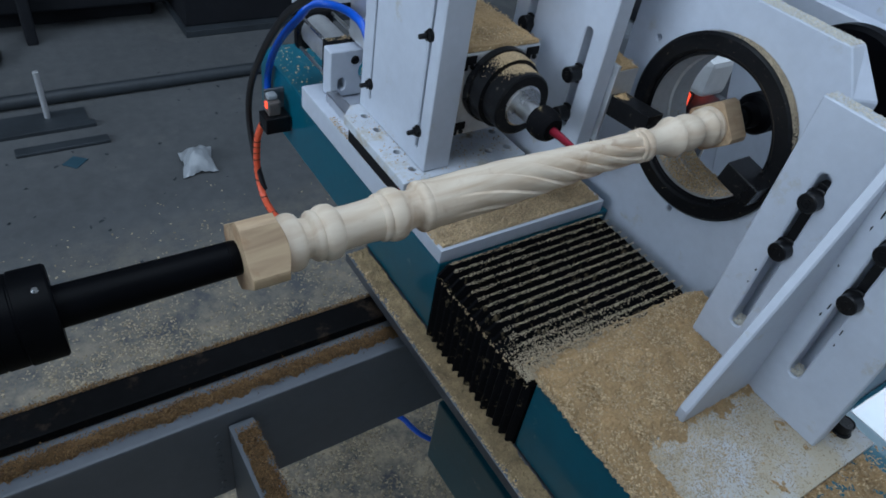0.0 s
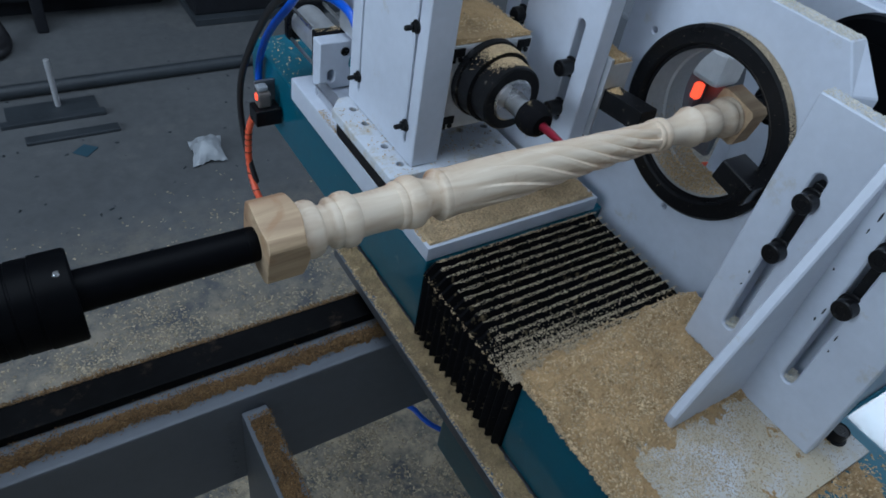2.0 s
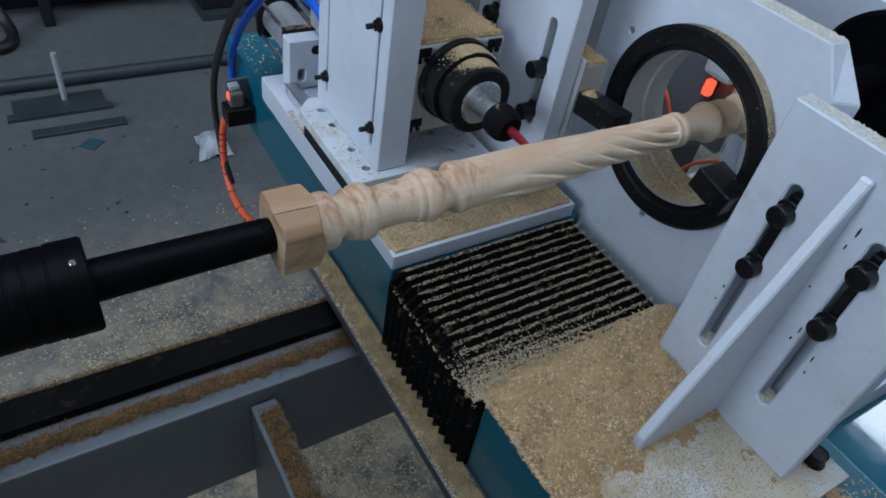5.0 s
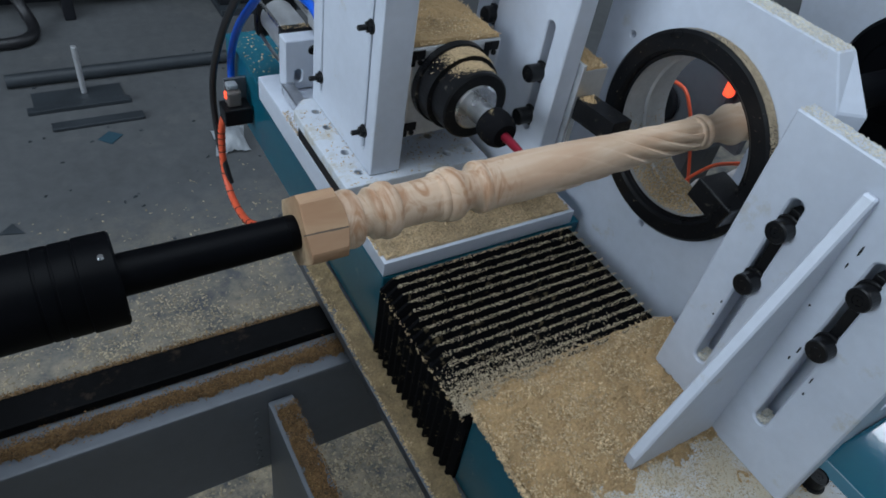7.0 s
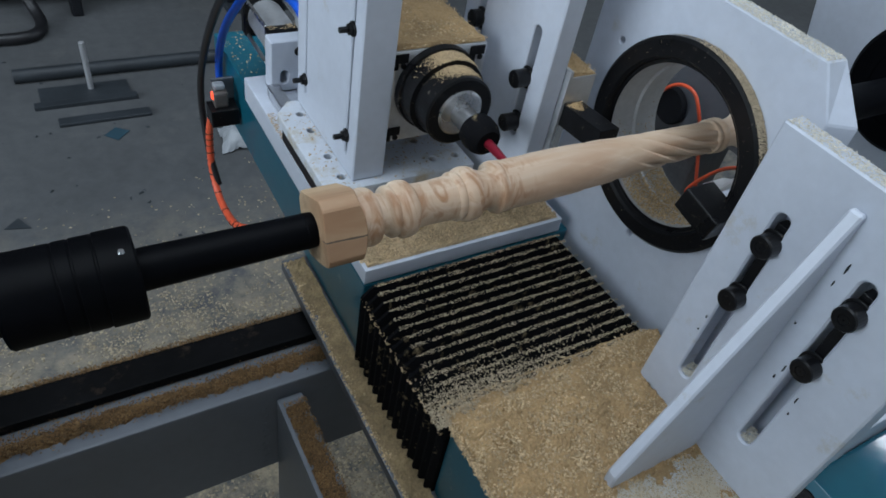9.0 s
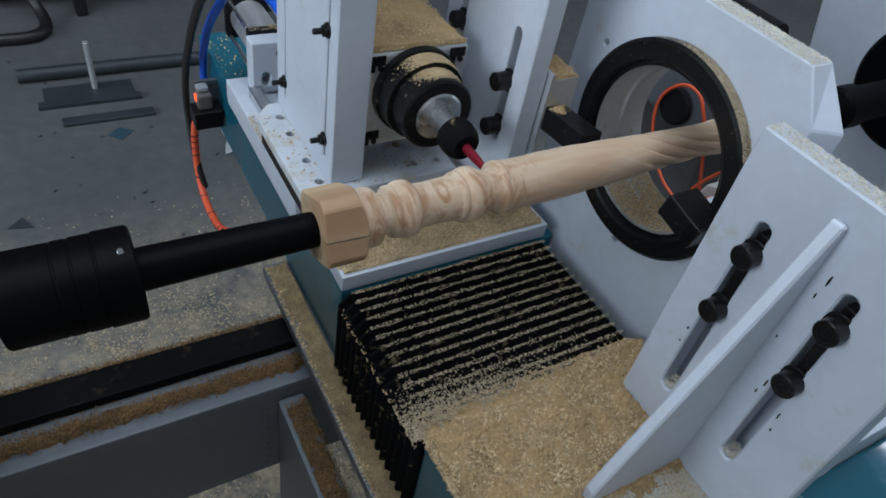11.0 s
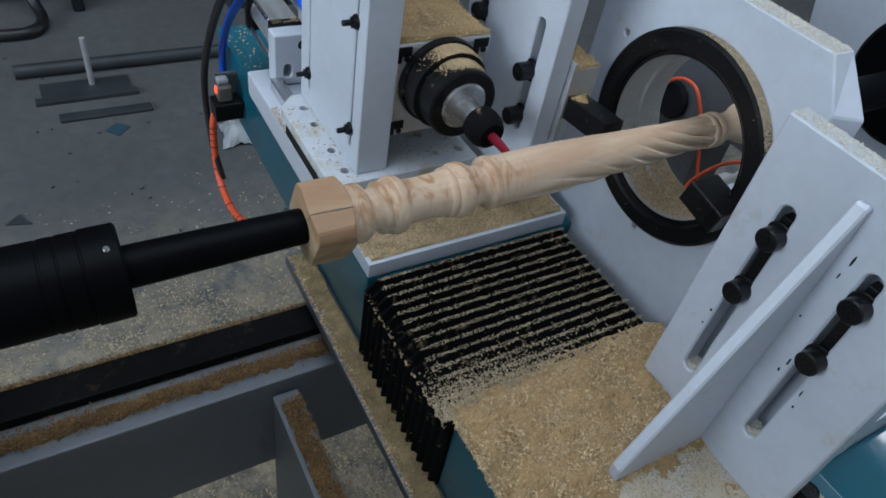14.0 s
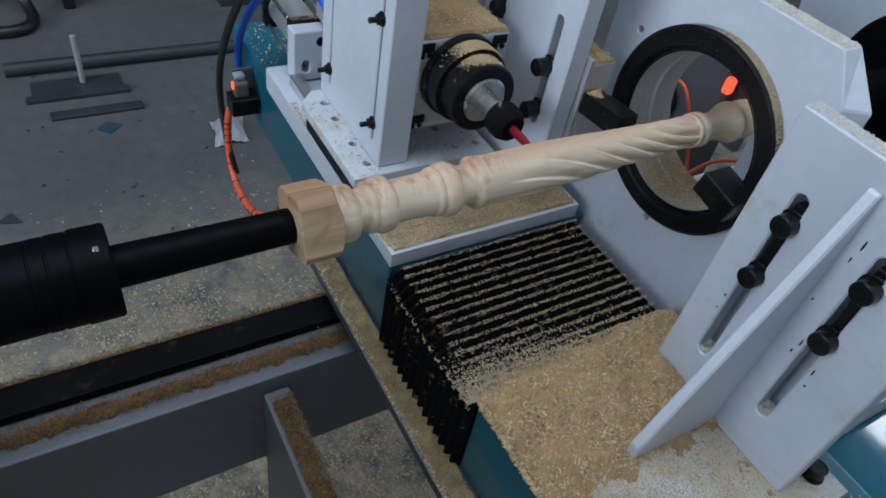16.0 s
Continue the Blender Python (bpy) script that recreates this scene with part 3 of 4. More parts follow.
def baluster():
    b = thing("turned_baluster", "pale turned pine baluster with beads, spiral shaft and square ends", "baluster", at=(0, AY, AZ))
    o = (0, 0, 0)
    part("square_end", worn_block(-0.2385, -0.2085, 0.0235, 0.0293, 0.0035), PINEB, b, "rough square end of darker sawn pine")
    prof = [(-0.2105, 0.012), (-0.2095, 0.0190)] + arc(-0.2088, -0.1935, 0.0165, 0.0212)[1:-1] + [(-0.1930, 0.0160), (-0.1905, 0.0150), (-0.1880, 0.0150)]
    prof += [(-0.1868, 0.0158), (-0.1858, 0.0176)] + arc(-0.1854, -0.1800, 0.0178, 0.0190, 6)[1:-1] + [(-0.1797, 0.0180)] + arc(-0.1793, -0.1660, 0.0182, 0.0210)[1:-1] + [(-0.1654, 0.0180), (-0.1640, 0.0164)]
    prof += [(-0.155, 0.0160), (-0.145, 0.0162), (-0.1345, 0.0167), (-0.1325, 0.0170), (-0.1320, 0.0178)] + arc(-0.1316, -0.1265, 0.0178, 0.0188, 6)[1:-1] + [(-0.1262, 0.0180)] + arc(-0.1258, -0.1125, 0.0184, 0.0209)[1:-1]
    prof += [(-0.1120, 0.0180), (-0.1090, 0.0166), (-0.1045, 0.0150), (-0.1015, 0.0148), (-0.0990, 0.0156), (-0.0978, 0.0178), (-0.0972, 0.0188)] + arc(-0.0968, -0.0905, 0.0192, 0.0206, 8)[1:-1] + [(-0.0902, 0.0198), (-0.0890, 0.0201), (-0.0858, 0.0199), (-0.0852, 0.0186), (-0.0846, 0.0150)]
    part("turned_end", lathe(prof, "x", o, 72), PINE, b, smooth=True)
    part("spiral_shaft", spiral_shaft(), PINE, b, smooth=True)
    prof = [(0.1395, 0.0120), (0.1398, 0.0146)] + arc(0.140, 0.1455, 0.0147, 0.0160, 6)[1:-1] + [(0.1458, 0.0146), (0.1466, 0.0146)] + arc(0.147, 0.1545, 0.0150, 0.0164, 6)[1:-1] + [(0.1549, 0.0150), (0.1560, 0.0132), (0.160, 0.0128), (0.168, 0.0129), (0.176, 0.0140), (0.183, 0.0164), (0.188, 0.0188), (0.1905, 0.0197), (0.1925, 0.0197), (0.1932, 0.0190), (0.1935, 0.0140)]
    prof += [(0.196, 0.0132)] + arc(0.1972, 0.226, 0.0122, 0.0186, 14)[1:-1] + [(0.2268, 0.0125), (0.230, 0.0150), (0.235, 0.0184), (0.2385, 0.0200), (0.2402, 0.0200), (0.2406, 0.0165), (0.2420, 0.0165), (0.2440, 0.0190), (0.2462, 0.0203), (0.2485, 0.0203), (0.2492, 0.0165)]
    part("turned_end", lathe(prof, "x", o, 72), PINE, b, smooth=True)
    part("square_end", worn_block(0.2490, 0.272, 0.0222, 0.0285, 0.0), PINEB, b, "rough square end of darker sawn pine")
    return b


def arbor():
    a = thing("drive_arbor", "black steel drive arbor between chuck and baluster", "arbor", at=(0, AY, AZ))
    part("shaft", lathe([(-0.362, 0.0134), (-0.345, 0.0134), (-0.2455, 0.0122)], "x", (0, 0, 0), 48), CHUCKB, a, smooth=True)
    part("drive_nose", lathe([(-0.2454, 0.0120), (-0.2450, 0.0124), (-0.2400, 0.0122), (-0.2372, 0.0116)], "x", (0, 0, 0), 48), CHUCKB, a, smooth=True)
    return a


BALUSTER, ARBOR = baluster(), arbor()


# ---- tailstock ----
def tailstock():
    t = thing("tailstock", "white painted tailstock with a black live centre and faceplate", "tailstock")
    at = (0, AY, AZ)
    part("live_centre", lathe([(0.2725, 0.0095), (0.296, 0.0105), (0.300, 0.0125), (0.312, 0.0140), (0.316, 0.0200), (0.320, 0.0225), (0.345, 0.0225), (0.350, 0.019), (0.473, 0.019)], "x", (0, AY, AZ + 0.0018), 48), CHUCKB, t, "black live centre")
    part("faceplate", lathe([(0.474, 0.020), (0.4745, 0.048), (0.4755, 0.048), (0.4755, 0.050), (0.4745, 0.050), (0.4745, 0.072), (0.479, 0.077), (0.496, 0.077), (0.499, 0.074)], "x", at, 72), CHUCKB, t, "large black faceplate")
    part("casting", sheet([(0.105, 1.090), (-0.20, 1.090), (-0.20, 0.7045), (0.001, 0.7045)], [], 0.4995, 0.5265, "x", 0.002), WHITE, t, "white upright casting with a sloping edge")
    part("panel", box(0.527, 0.60, -0.20, 0.075, 0.7045, 1.24, 0.004), WHITE, t)
    part("foot", box(0.45, 0.80, 0.03, 0.085, 0.7045, 0.735, 0.003), WHITE, t)
    return t


tailstock()


# ---- the tool carriage (drawn where it stands at the start) ----
CARRIAGE = thing("tool_carriage", "teal and white cnc lathe carriage with spindle, steady ring and bellows", "machine carriage")


def carriage_beam(c):
    part("beam", box(0.0, 0.250, 0.0, 0.525, 0.7465, 0.848, 0.0025), TEAL, c, "teal painted cross beam")
    part("front_beam", box(0.0, 0.262, -0.70, -0.173, 0.7465, 0.850, 0.0025), TEAL, c, "teal painted front cross beam")
    part("flange", box(-0.028, 0.30, -0.72, 0.160, 0.728, 0.742, 0.0012), PLATE, c, "bare steel slide flange edged with sawdust")
    part("side_beam", box(0.266, 0.480, -0.70, -0.330, 0.743, 0.835, 0.003), GLOSSTEAL, c, "glossy teal side beam")
    part("side_web", box(0.275, 0.480, -0.3295, -0.315, 0.743, 0.872, 0.002), WHITE, c, "white upright web")
    part("slide_block", box(0.02, 0.24, 0.060, 0.128, 0.7042, 0.7275, 0.002), PLATE, c)


def bellows(c):
    n, y0, y1 = 15, -0.0035, -0.1715
    b = part("bellows", box(-0.002, 0.222, y1, y0, 0.7435, 0.838, 0), RUBBER, c, "black folded rubber bellows dusted with sawdust")
    pitch = (y0 - y1) / n
    bm = bmesh.new()
    xs0, xs1 = -0.007, 0.2345
    for k in range(n):
        ya, yb = y0 - pitch * k, y0 - pitch * (k + 1)
        prof = [(ya, 0.0), (ya - pitch * 0.38, 0.0105), (ya - pitch * 0.62, 0.0105), (yb, 0.0)]
        for j in range(3):
            (p0, h0), (p1, h1) = prof[j], prof[j + 1]
            outer = []
            for p, h in ((p0, h0), (p1, h1)):
                zt, xl, xr = 0.8405 + h * 1.25, xs0 + 0.0045 - h * 0.40, xs1 - 0.0045 + h * 0.40
                ch = 0.011
                outer.append([bm.verts.new(q) for q in ((xl, p, 0.7432), (xl, p, zt - ch), (xl + ch, p, zt), (xr - ch, p, zt), (xr, p, zt - ch), (xr, p, 0.7432))])
            for i in range(5):
                bm.faces.new((outer[0][i], outer[0][i + 1], outer[1][i + 1], outer[1][i]))
    bmesh.ops.remove_doubles(bm, verts=bm.verts[:], dist=1e-5)
    bmesh.ops.recalc_face_normals(bm, faces=bm.faces[:])
    part("fold", bm, RUBBER, b)

    def crest(r):
        k = min(n - 1, int(n * (1 - r.random() ** 1.25)))
        x = xs0 + 0.012 + r.random() * 0.224
        wide = 0.15 + 0.13 * noise.noise(Vector((x * 60, k * 3.0, 1.0)))
        return (x, y0 - pitch * (k + 0.5 + r.uniform(-wide, wide)), 0.8528 + 0.0012 * r.random())

    chips("sawdust_chips", crest, 15000, 0.0008, b, "sawdust along the fold crests", 7, 0.7, CREST)
    chips("sawdust_chips", lambda r: (xs0 + abs(r.normal(0, 0.0025)), y0 - pitch * (int(n * r.random()) + 0.5) + r.normal(0, 0.0015), 0.842 - 0.004 * r.random()), 420, 0.0012, b, "", 8)
    chips("sawdust_chips", lambda r: (-0.012 + abs(r.normal(0.055, 0.05)), y1 + abs(r.normal(0.004, 0.018)), 0.8525 + 0.002 * r.random()), 5200, 0.0009, b, "", 9, 0.8, CREST)


def covers(c):
    cov = part("cover_plate", box(0.0, 0.236, 0.0005, 0.20, 0.8485, 0.8665, 0.001), WHITE, c, "white cover plate heaped with sawdust")
    tagged(part("sawdust_heap", heap(0.004, 0.232, 0.0045, 0.115, 0.8667, lambda x, y: 0.0022 + 0.0065 * max(0, (y - 0.02) / 0.09), 110, 60, 0.0035, 1), PALEDUST, cov), kind='stuff')
    chips("sawdust_chips", lambda r: (r.uniform(0.004, 0.23), r.uniform(0.004, 0.10), 0.870 + 0.002 * r.random()), 9000, 0.0012, cov, "", 11, 0.8)
    chips("sawdust_chips", lambda r: (r.uniform(-0.027, -0.002), r.uniform(-0.45, 0.155), 0.7425), 4600, 0.0014, c, "sawdust along the flange", 12, 0.8)
    tagged(part("sawdust_line", heap(-0.0245, -0.0015, -0.55, 0.155, 0.7422, lambda x, y: 0.0005 + 0.0055 * (x + 0.0245) / 0.023, 14, 260, 0.005, 5), FLDUST, c), kind='stuff')

    def hill(x, y):
        rim = -0.166 + 0.005 * noise.noise(Vector((x * 34, 0.5, 9.0))) + 0.003 * noise.noise(Vector((x * 120, 0.5, 9.0))) + 0.012 * min(1.0, max(0.0, (x - 0.07) / 0.12))
        a = min(1, max(0, (rim - y) / 0.014))
        m = min(1.0, max(0.0, (y + 0.43) / 0.08)) if x < 0.0285 else min(1.0, max(0.0, (y + 0.287 - 0.10 * max(0.0, 0.07 - x) + 0.006 * noise.noise(Vector((x * 60, 1.0, 4.0)))) / 0.03))
        lump = 0.75 + 0.6 * noise.noise(Vector((x * 11, y * 11, 2.0))) + 0.22 * noise.noise(Vector((x * 38, y * 38, 2.0)))
        brink = min(1.0, max(0.0, (x + 0.001) / (0.011 + 0.006 * noise.noise(Vector((y * 50, 2.0, 6.0))))))
        return 0.0005 + m * a * 0.0125 * lump * brink ** 0.6

    part("sawdust_heap", heap(-0.001, 0.226, -0.460, -0.150, 0.8503, lambda x, y: hill(x, y) + (0.004 * min(1.0, (x + 0.001) / 0.005) if x < 0.027 else 0.0055 if y > -0.372 else 0.0) * min(1.0, max(0.0, (-0.150 - y) / 0.018)), 230, 300, 0.0055, 8), DUST, c, "golden sawdust heaped on the front beam")

    def grain(r):
        while True:
            x, y = r.uniform(0.0, 0.222), r.uniform(-0.40, -0.152)
            h = hill(x, y)
            if h > 0.003:
                return (x, y, (0.8543 if x < 0.028 else 0.8557) + h)
            if r.random() < 0.25:
                return (x, y, 0.8577)

    chips("sawdust_chips", grain, 16000, 0.0011, c, "", 13, 0.9)
    chips("sawdust_chips", lambda r: (-0.0035 + abs(r.normal(0, 0.004)), r.uniform(-0.36, -0.172), 0.8515 + 0.005 * r.random()), 1800, 0.0014, c, "", 16, 0.9)
    
    def film_of_dust(r):
        while True:
            x, y = r.uniform(0.03, 0.237), r.uniform(-0.371, -0.25)
            if r.random() < min(1.0, 0.10 + 0.9 * ((y + 0.372) / 0.11) * (1.15 - (x - 0.08) / 0.17) + 0.35 * noise.noise(Vector((x * 40, y * 40, 3.0)))):
                return (x, y, 0.8587)

    chips("sawdust_chips", film_of_dust, 15000, 0.0007, c, "", 14, 0.6, CREST)
    chips("sawdust_chips", lambda r: (r.uniform(0.002, 0.26), r.uniform(-0.60, -0.374), 0.8502), 4200, 0.0013, c, "", 15, 0.7)


def slide_and_spindle(c):
    chips("sawdust_chips", lambda r: (r.uniform(0.002, 0.20), r.uniform(0.35, 0.523), 0.8482), 420, 0.0019, c, "chips on the far end of the beam", 27, 0.5)
    part("slide_base", box(-0.010, 0.19, 0.100, 0.345, 0.8485, 0.880, 0.002), WHITE, c, "white slide base")
    chips("sawdust_chips", lambda r: (-0.0095 + abs(r.normal(0, 0.004)), r.uniform(0.10, 0.26), 0.8802), 420, 0.0010, c, "", 28, 0.7)
    chips("sawdust_chips", lambda r: (0.001 + abs(r.normal(0, 0.003)), r.uniform(0.012, 0.099), 0.8667), 500, 0.0013, c, "", 29, 0.7)
    part("guide_rail", box(0.004, 0.019, 0.2055, 0.2995, 0.8803, 0.894, 0.0015), STEEL, c, "steel linear guide rail")
    # Bearing block made black to draw the dark gap under the base plate.
    part("bearing_block", box(-0.010, 0.030, 0.082, 0.205, 0.8808, 0.8996, 0.001), BLACK, c, "linear bearing block, black for the dark gap below the base plate")
    part("end_seal", box(-0.011, 0.031, 0.0788, 0.0815, 0.884, 0.8990, 0.0006), REDTIP, c, "red end seal of the bearing block")
    holes = [circle(0.010, y, 0.0045, 14) for y in (0.204, 0.172, 0.124, 0.089)] + [circle(x, y, 0.0045, 14) for x, y in ((0.108, 0.124), (0.113, 0.089), (0.139, 0.088), (0.141, 0.122))]
    part("base_plate", sheet([(-0.013, 0.068), (0.152, 0.068), (0.152, 0.231), (0.004, 0.231), (-0.013, 0.212)], holes, 0.900, 0.912, "z", 0.0008), DUSTY, c, "white base plate with bolt holes")
    hl = [slot(0.0977, 0.935, 1.22, 0.0022, 6), slot(0.2075, 0.935, 1.22, 0.0022, 6)]
    part("side_plate", sheet([(0.078, 0.9125), (0.231, 0.9125), (0.231, 1.30), (0.078, 1.30)], hl, 0.0166, 0.050, "x", 0.0012), WHITE, c, "thick white upright plate with narrow slots")
    for y, z in ((0.0977, 1.0614), (0.0977, 0.9537), (0.2075, 0.9511), (0.2075, 1.07)):
        bolt = part("bolt", join(rod("x", (0, y, z), 0.0027, 0.003, 0.0166, 14), lathe([(0.0115, 0.0045), (0.0118, 0.0055), (0.0150, 0.0055)], "x", (0, y, z), 6), ring_of("x", (0, y, z), 0.0068, 0.003, 0.0150, 0.0166, 24, 0.0003)), BLACK, c)
    part("clamp_plate", sheet([(0.010, 0.920), (0.092, 0.8805), (0.155, 0.8805), (0.155, 1.30), (0.010, 1.30)], [slot(0.038, 0.972, 1.074, 0.0055), slot(0.127, 0.972, 1.074, 0.0055)], 0.165, 0.186, "x", 0.0012), WHITE, c, "white slotted upright plate")
    for z in (1.029, 0.982):
        socket_bolt(c, (0.165, 0.038, z), "x", 0.0085, 0.014, 0.012)
    socket_bolt(c, (0.165, 0.127, 1.045), "x", 0.0085, 0.010, 0.012)
    part("stop_mount", box(0.1865, 0.1898, 0.004, 0.034, 0.96, 1.05, 0.0005), ALU, c, "thin aluminium mounting strip")
    s = part("spindle_motor", box(0.048, 0.147, 0.080, 0.330, 0.950, 1.045, 0.004), ALU, c, "square aluminium router spindle topped with sawdust")
    cx, cz = 0.0955, 1.0025
    for dx in (-0.040, 0.040):
        for dz in (-0.038, 0.038):
            # Black slips paint the shade of the corner recesses; each holds a screw.
            bolt = join(box(cx + dx - 0.0085, cx + dx - 0.002, 0.0785, 0.0798, 0.9975 + dz - 0.0075, 0.9975 + dz + 0.0075, 0.0004), box(cx + dx - 0.0018, cx + dx + 0.0075, 0.0785, 0.0798, 0.9975 + dz - 0.0015, 0.9975 + dz + 0.0075, 0.0004), rod("y", (cx + dx + 0.003, 0, 0.9975 + dz - 0.004), 0.0028, 0.0778, 0.0797, 10, 0.0003))
            part("corner_recess", bolt, BLACK, s)
    cz = 1.0060
    part("nose_flange", lathe([(0.033, 0.015), (0.033, 0.0320), (0.0345, 0.0338), (0.052, 0.0342), (0.0525, 0.0335), (0.056, 0.0335), (0.0565, 0.0385), (0.072, 0.0395), (0.0725, 0.0420), (0.0795, 0.0425)], "y", (cx, 0, cz), 64), BLACK, s, "black bearing nose dusted with sawdust")
    part("seal_ring", lathe([(0.0305, 0.0125), (0.0305, 0.0205), (0.0320, 0.0225), (0.0329, 0.0225)], "y", (cx, 0, cz), 48), STEEL, s, "bright steel seal ring")
    part("shaft", lathe([(0.008, 0.0105), (0.0304, 0.0110)], "y", (cx, 0, cz), 32), STEEL, s)
    part("collet_nut", lathe([(-0.0165, 0.0075), (-0.0165, 0.0110), (-0.0135, 0.0140), (-0.008, 0.0163), (0.000, 0.0168), (0.0060, 0.0160), (0.0078, 0.0140)], "y", (cx, 0, cz), 40), RUBBER, s, "black collet nut", smooth=True)
    cut = part("cutter", lathe([(-0.0600, 0.0006), (-0.052, 0.0026), (-0.030, 0.0040), (-0.0165, 0.0042)], "y", (cx, 0, cz), 20), REDTIP, s, "red coated tapered cutter")
    tagged(part("sawdust_heap", heap(0.050, 0.145, 0.082, 0.30, 1.0452, lambda x, y: 0.0012 + 0.003 * (0.5 + noise.noise(Vector((x * 30, y * 30, 7.0)))), 60, 120, 0.0022, 21), DUST, s), kind='stuff')
    chips("sawdust_chips", lambda r: (r.uniform(0.05, 0.146), r.uniform(0.080, 0.29), 1.0475), 2600, 0.0012, s, "", 22, 0.8)
    rad = lambda r: (lambda a, y: (cx + (0.0343 if y < 0.055 else 0.0395) * math.sin(a), y, cz + (0.0343 if y < 0.055 else 0.0395) * math.cos(a)))(r.normal(0.05, 0.27), min(r.triangular(0.037, 0.062, 0.0785), 0.078))
    chips("sawdust_chips", rad, 6500, 0.0008, s, "sawdust on the spindle nose", 23, 0.9)
    chips("sawdust_chips", lambda r: (r.uniform(-0.01, 0.15), r.uniform(0.07, 0.21), 0.9122), 420, 0.0013, c, "", 24)
    blk = part("stop_block", box(0.190, 0.220, 0.006, 0.048, 1.002, 1.043, 0.001), ALU, c, "small aluminium stop block")
    bar = box(0.190, 0.212, -0.050, 0.030, 0.992, 1.014, 0.001)
    bmesh.ops.rotate(bar, verts=bar.verts[:], cent=(0.2, 0.030, 1.0), matrix=Matrix.Rotation(radians(-5), 3, "X"))
    part("stop_bar", bar, BLACK, blk, "black steel stop bar")
    part("stop_screw", join(rod("z", (0.200, 0.038, 0), 0.0042, 1.043, 1.066, 16), lathe([(1.060, 0.0050), (1.061, 0.0058), (1.070, 0.0058), (1.071, 0.0048)], "z", (0.200, 0.038, 0), 20)), BLACK, blk, "black socket screw")
    tagged(part("sawdust_heap", heap(0.1905, 0.2195, 0.0065, 0.047, 1.0432, lambda x, y: 0.010 * max(0.0, 1 - abs(x - 0.203) / 0.018) * max(0.0, 1 - abs(y - 0.030) / 0.028), 30, 36, 0.003, 25), DUST, blk), kind="stuff")
    tagged(part("sawdust_heap", heap(0.1910, 0.2110, -0.018, 0.0055, 1.0145, lambda x, y: 0.006 * max(0.0, 1 - abs(x - 0.2) / 0.014) * max(0.0, 1 - abs(y + 0.003) / 0.016), 24, 24, 0.003, 26), DUST, blk), kind="stuff")
    chips("sawdust_chips", lambda r: (r.uniform(0.191, 0.219), r.uniform(0.007, 0.047), 1.0432 + 0.004 * r.random()), 900, 0.0008, blk, "", 25, 0.9)
    chips("sawdust_chips", lambda r: (r.uniform(0.191, 0.211), r.uniform(-0.040, 0.005), 1.0162 + 0.001 * r.random()), 420, 0.0008, blk, "", 26, 0.9)


def cylinder(c):
    e = part("end_block", sheet([(0.010, 0.882), (0.13, 0.882), (0.13, 0.946), (0.010, 0.946)], [circle(0.068, 0.914, 0.018, 30), slot(0.026, 0.897, 0.904, 0.0050)], 0.300, 0.322, "y", 0.0012), WHITE, c, "white end block with bored hole")
    socket_bolt(e, (0.044, 0.300, 0.932), "y", 0.006, 0.001, 0.012, washer=False)
    qx, qz = 0.038, 0.925
    cyl = part("air_cylinder", lathe([(0.3345, 0.0225), (0.405, 0.0225)], "y", (qx, 0, qz), 48), ALU, c, "silver pneumatic cylinder with tie rods", smooth=True)
    part("end_cap", box(qx - 0.0265, qx + 0.0265, 0.4055, 0.424, qz - 0.0265, qz + 0.0265, 0.005), BLACK, cyl)
    part("front_cap", box(qx - 0.0245, qx + 0.0245, 0.3225, 0.3342, qz - 0.0245, qz + 0.0245, 0.002), BLACK, cyl)
    for dx in (-0.0225, 0.0225):
        for dz in (-0.0225, 0.0225):
            part("tie_rod", rod("y", (qx + dx, 0, qz + dz), 0.0024, 0.3343, 0.4055, 12), STEEL, cyl)
    chips("sawdust_chips", lambda r: (r.uniform(qx - 0.022, qx + 0.024), r.uniform(0.323, 0.334), qz + 0.0247), 90, 0.0011, cyl, "", 30, 0.6)


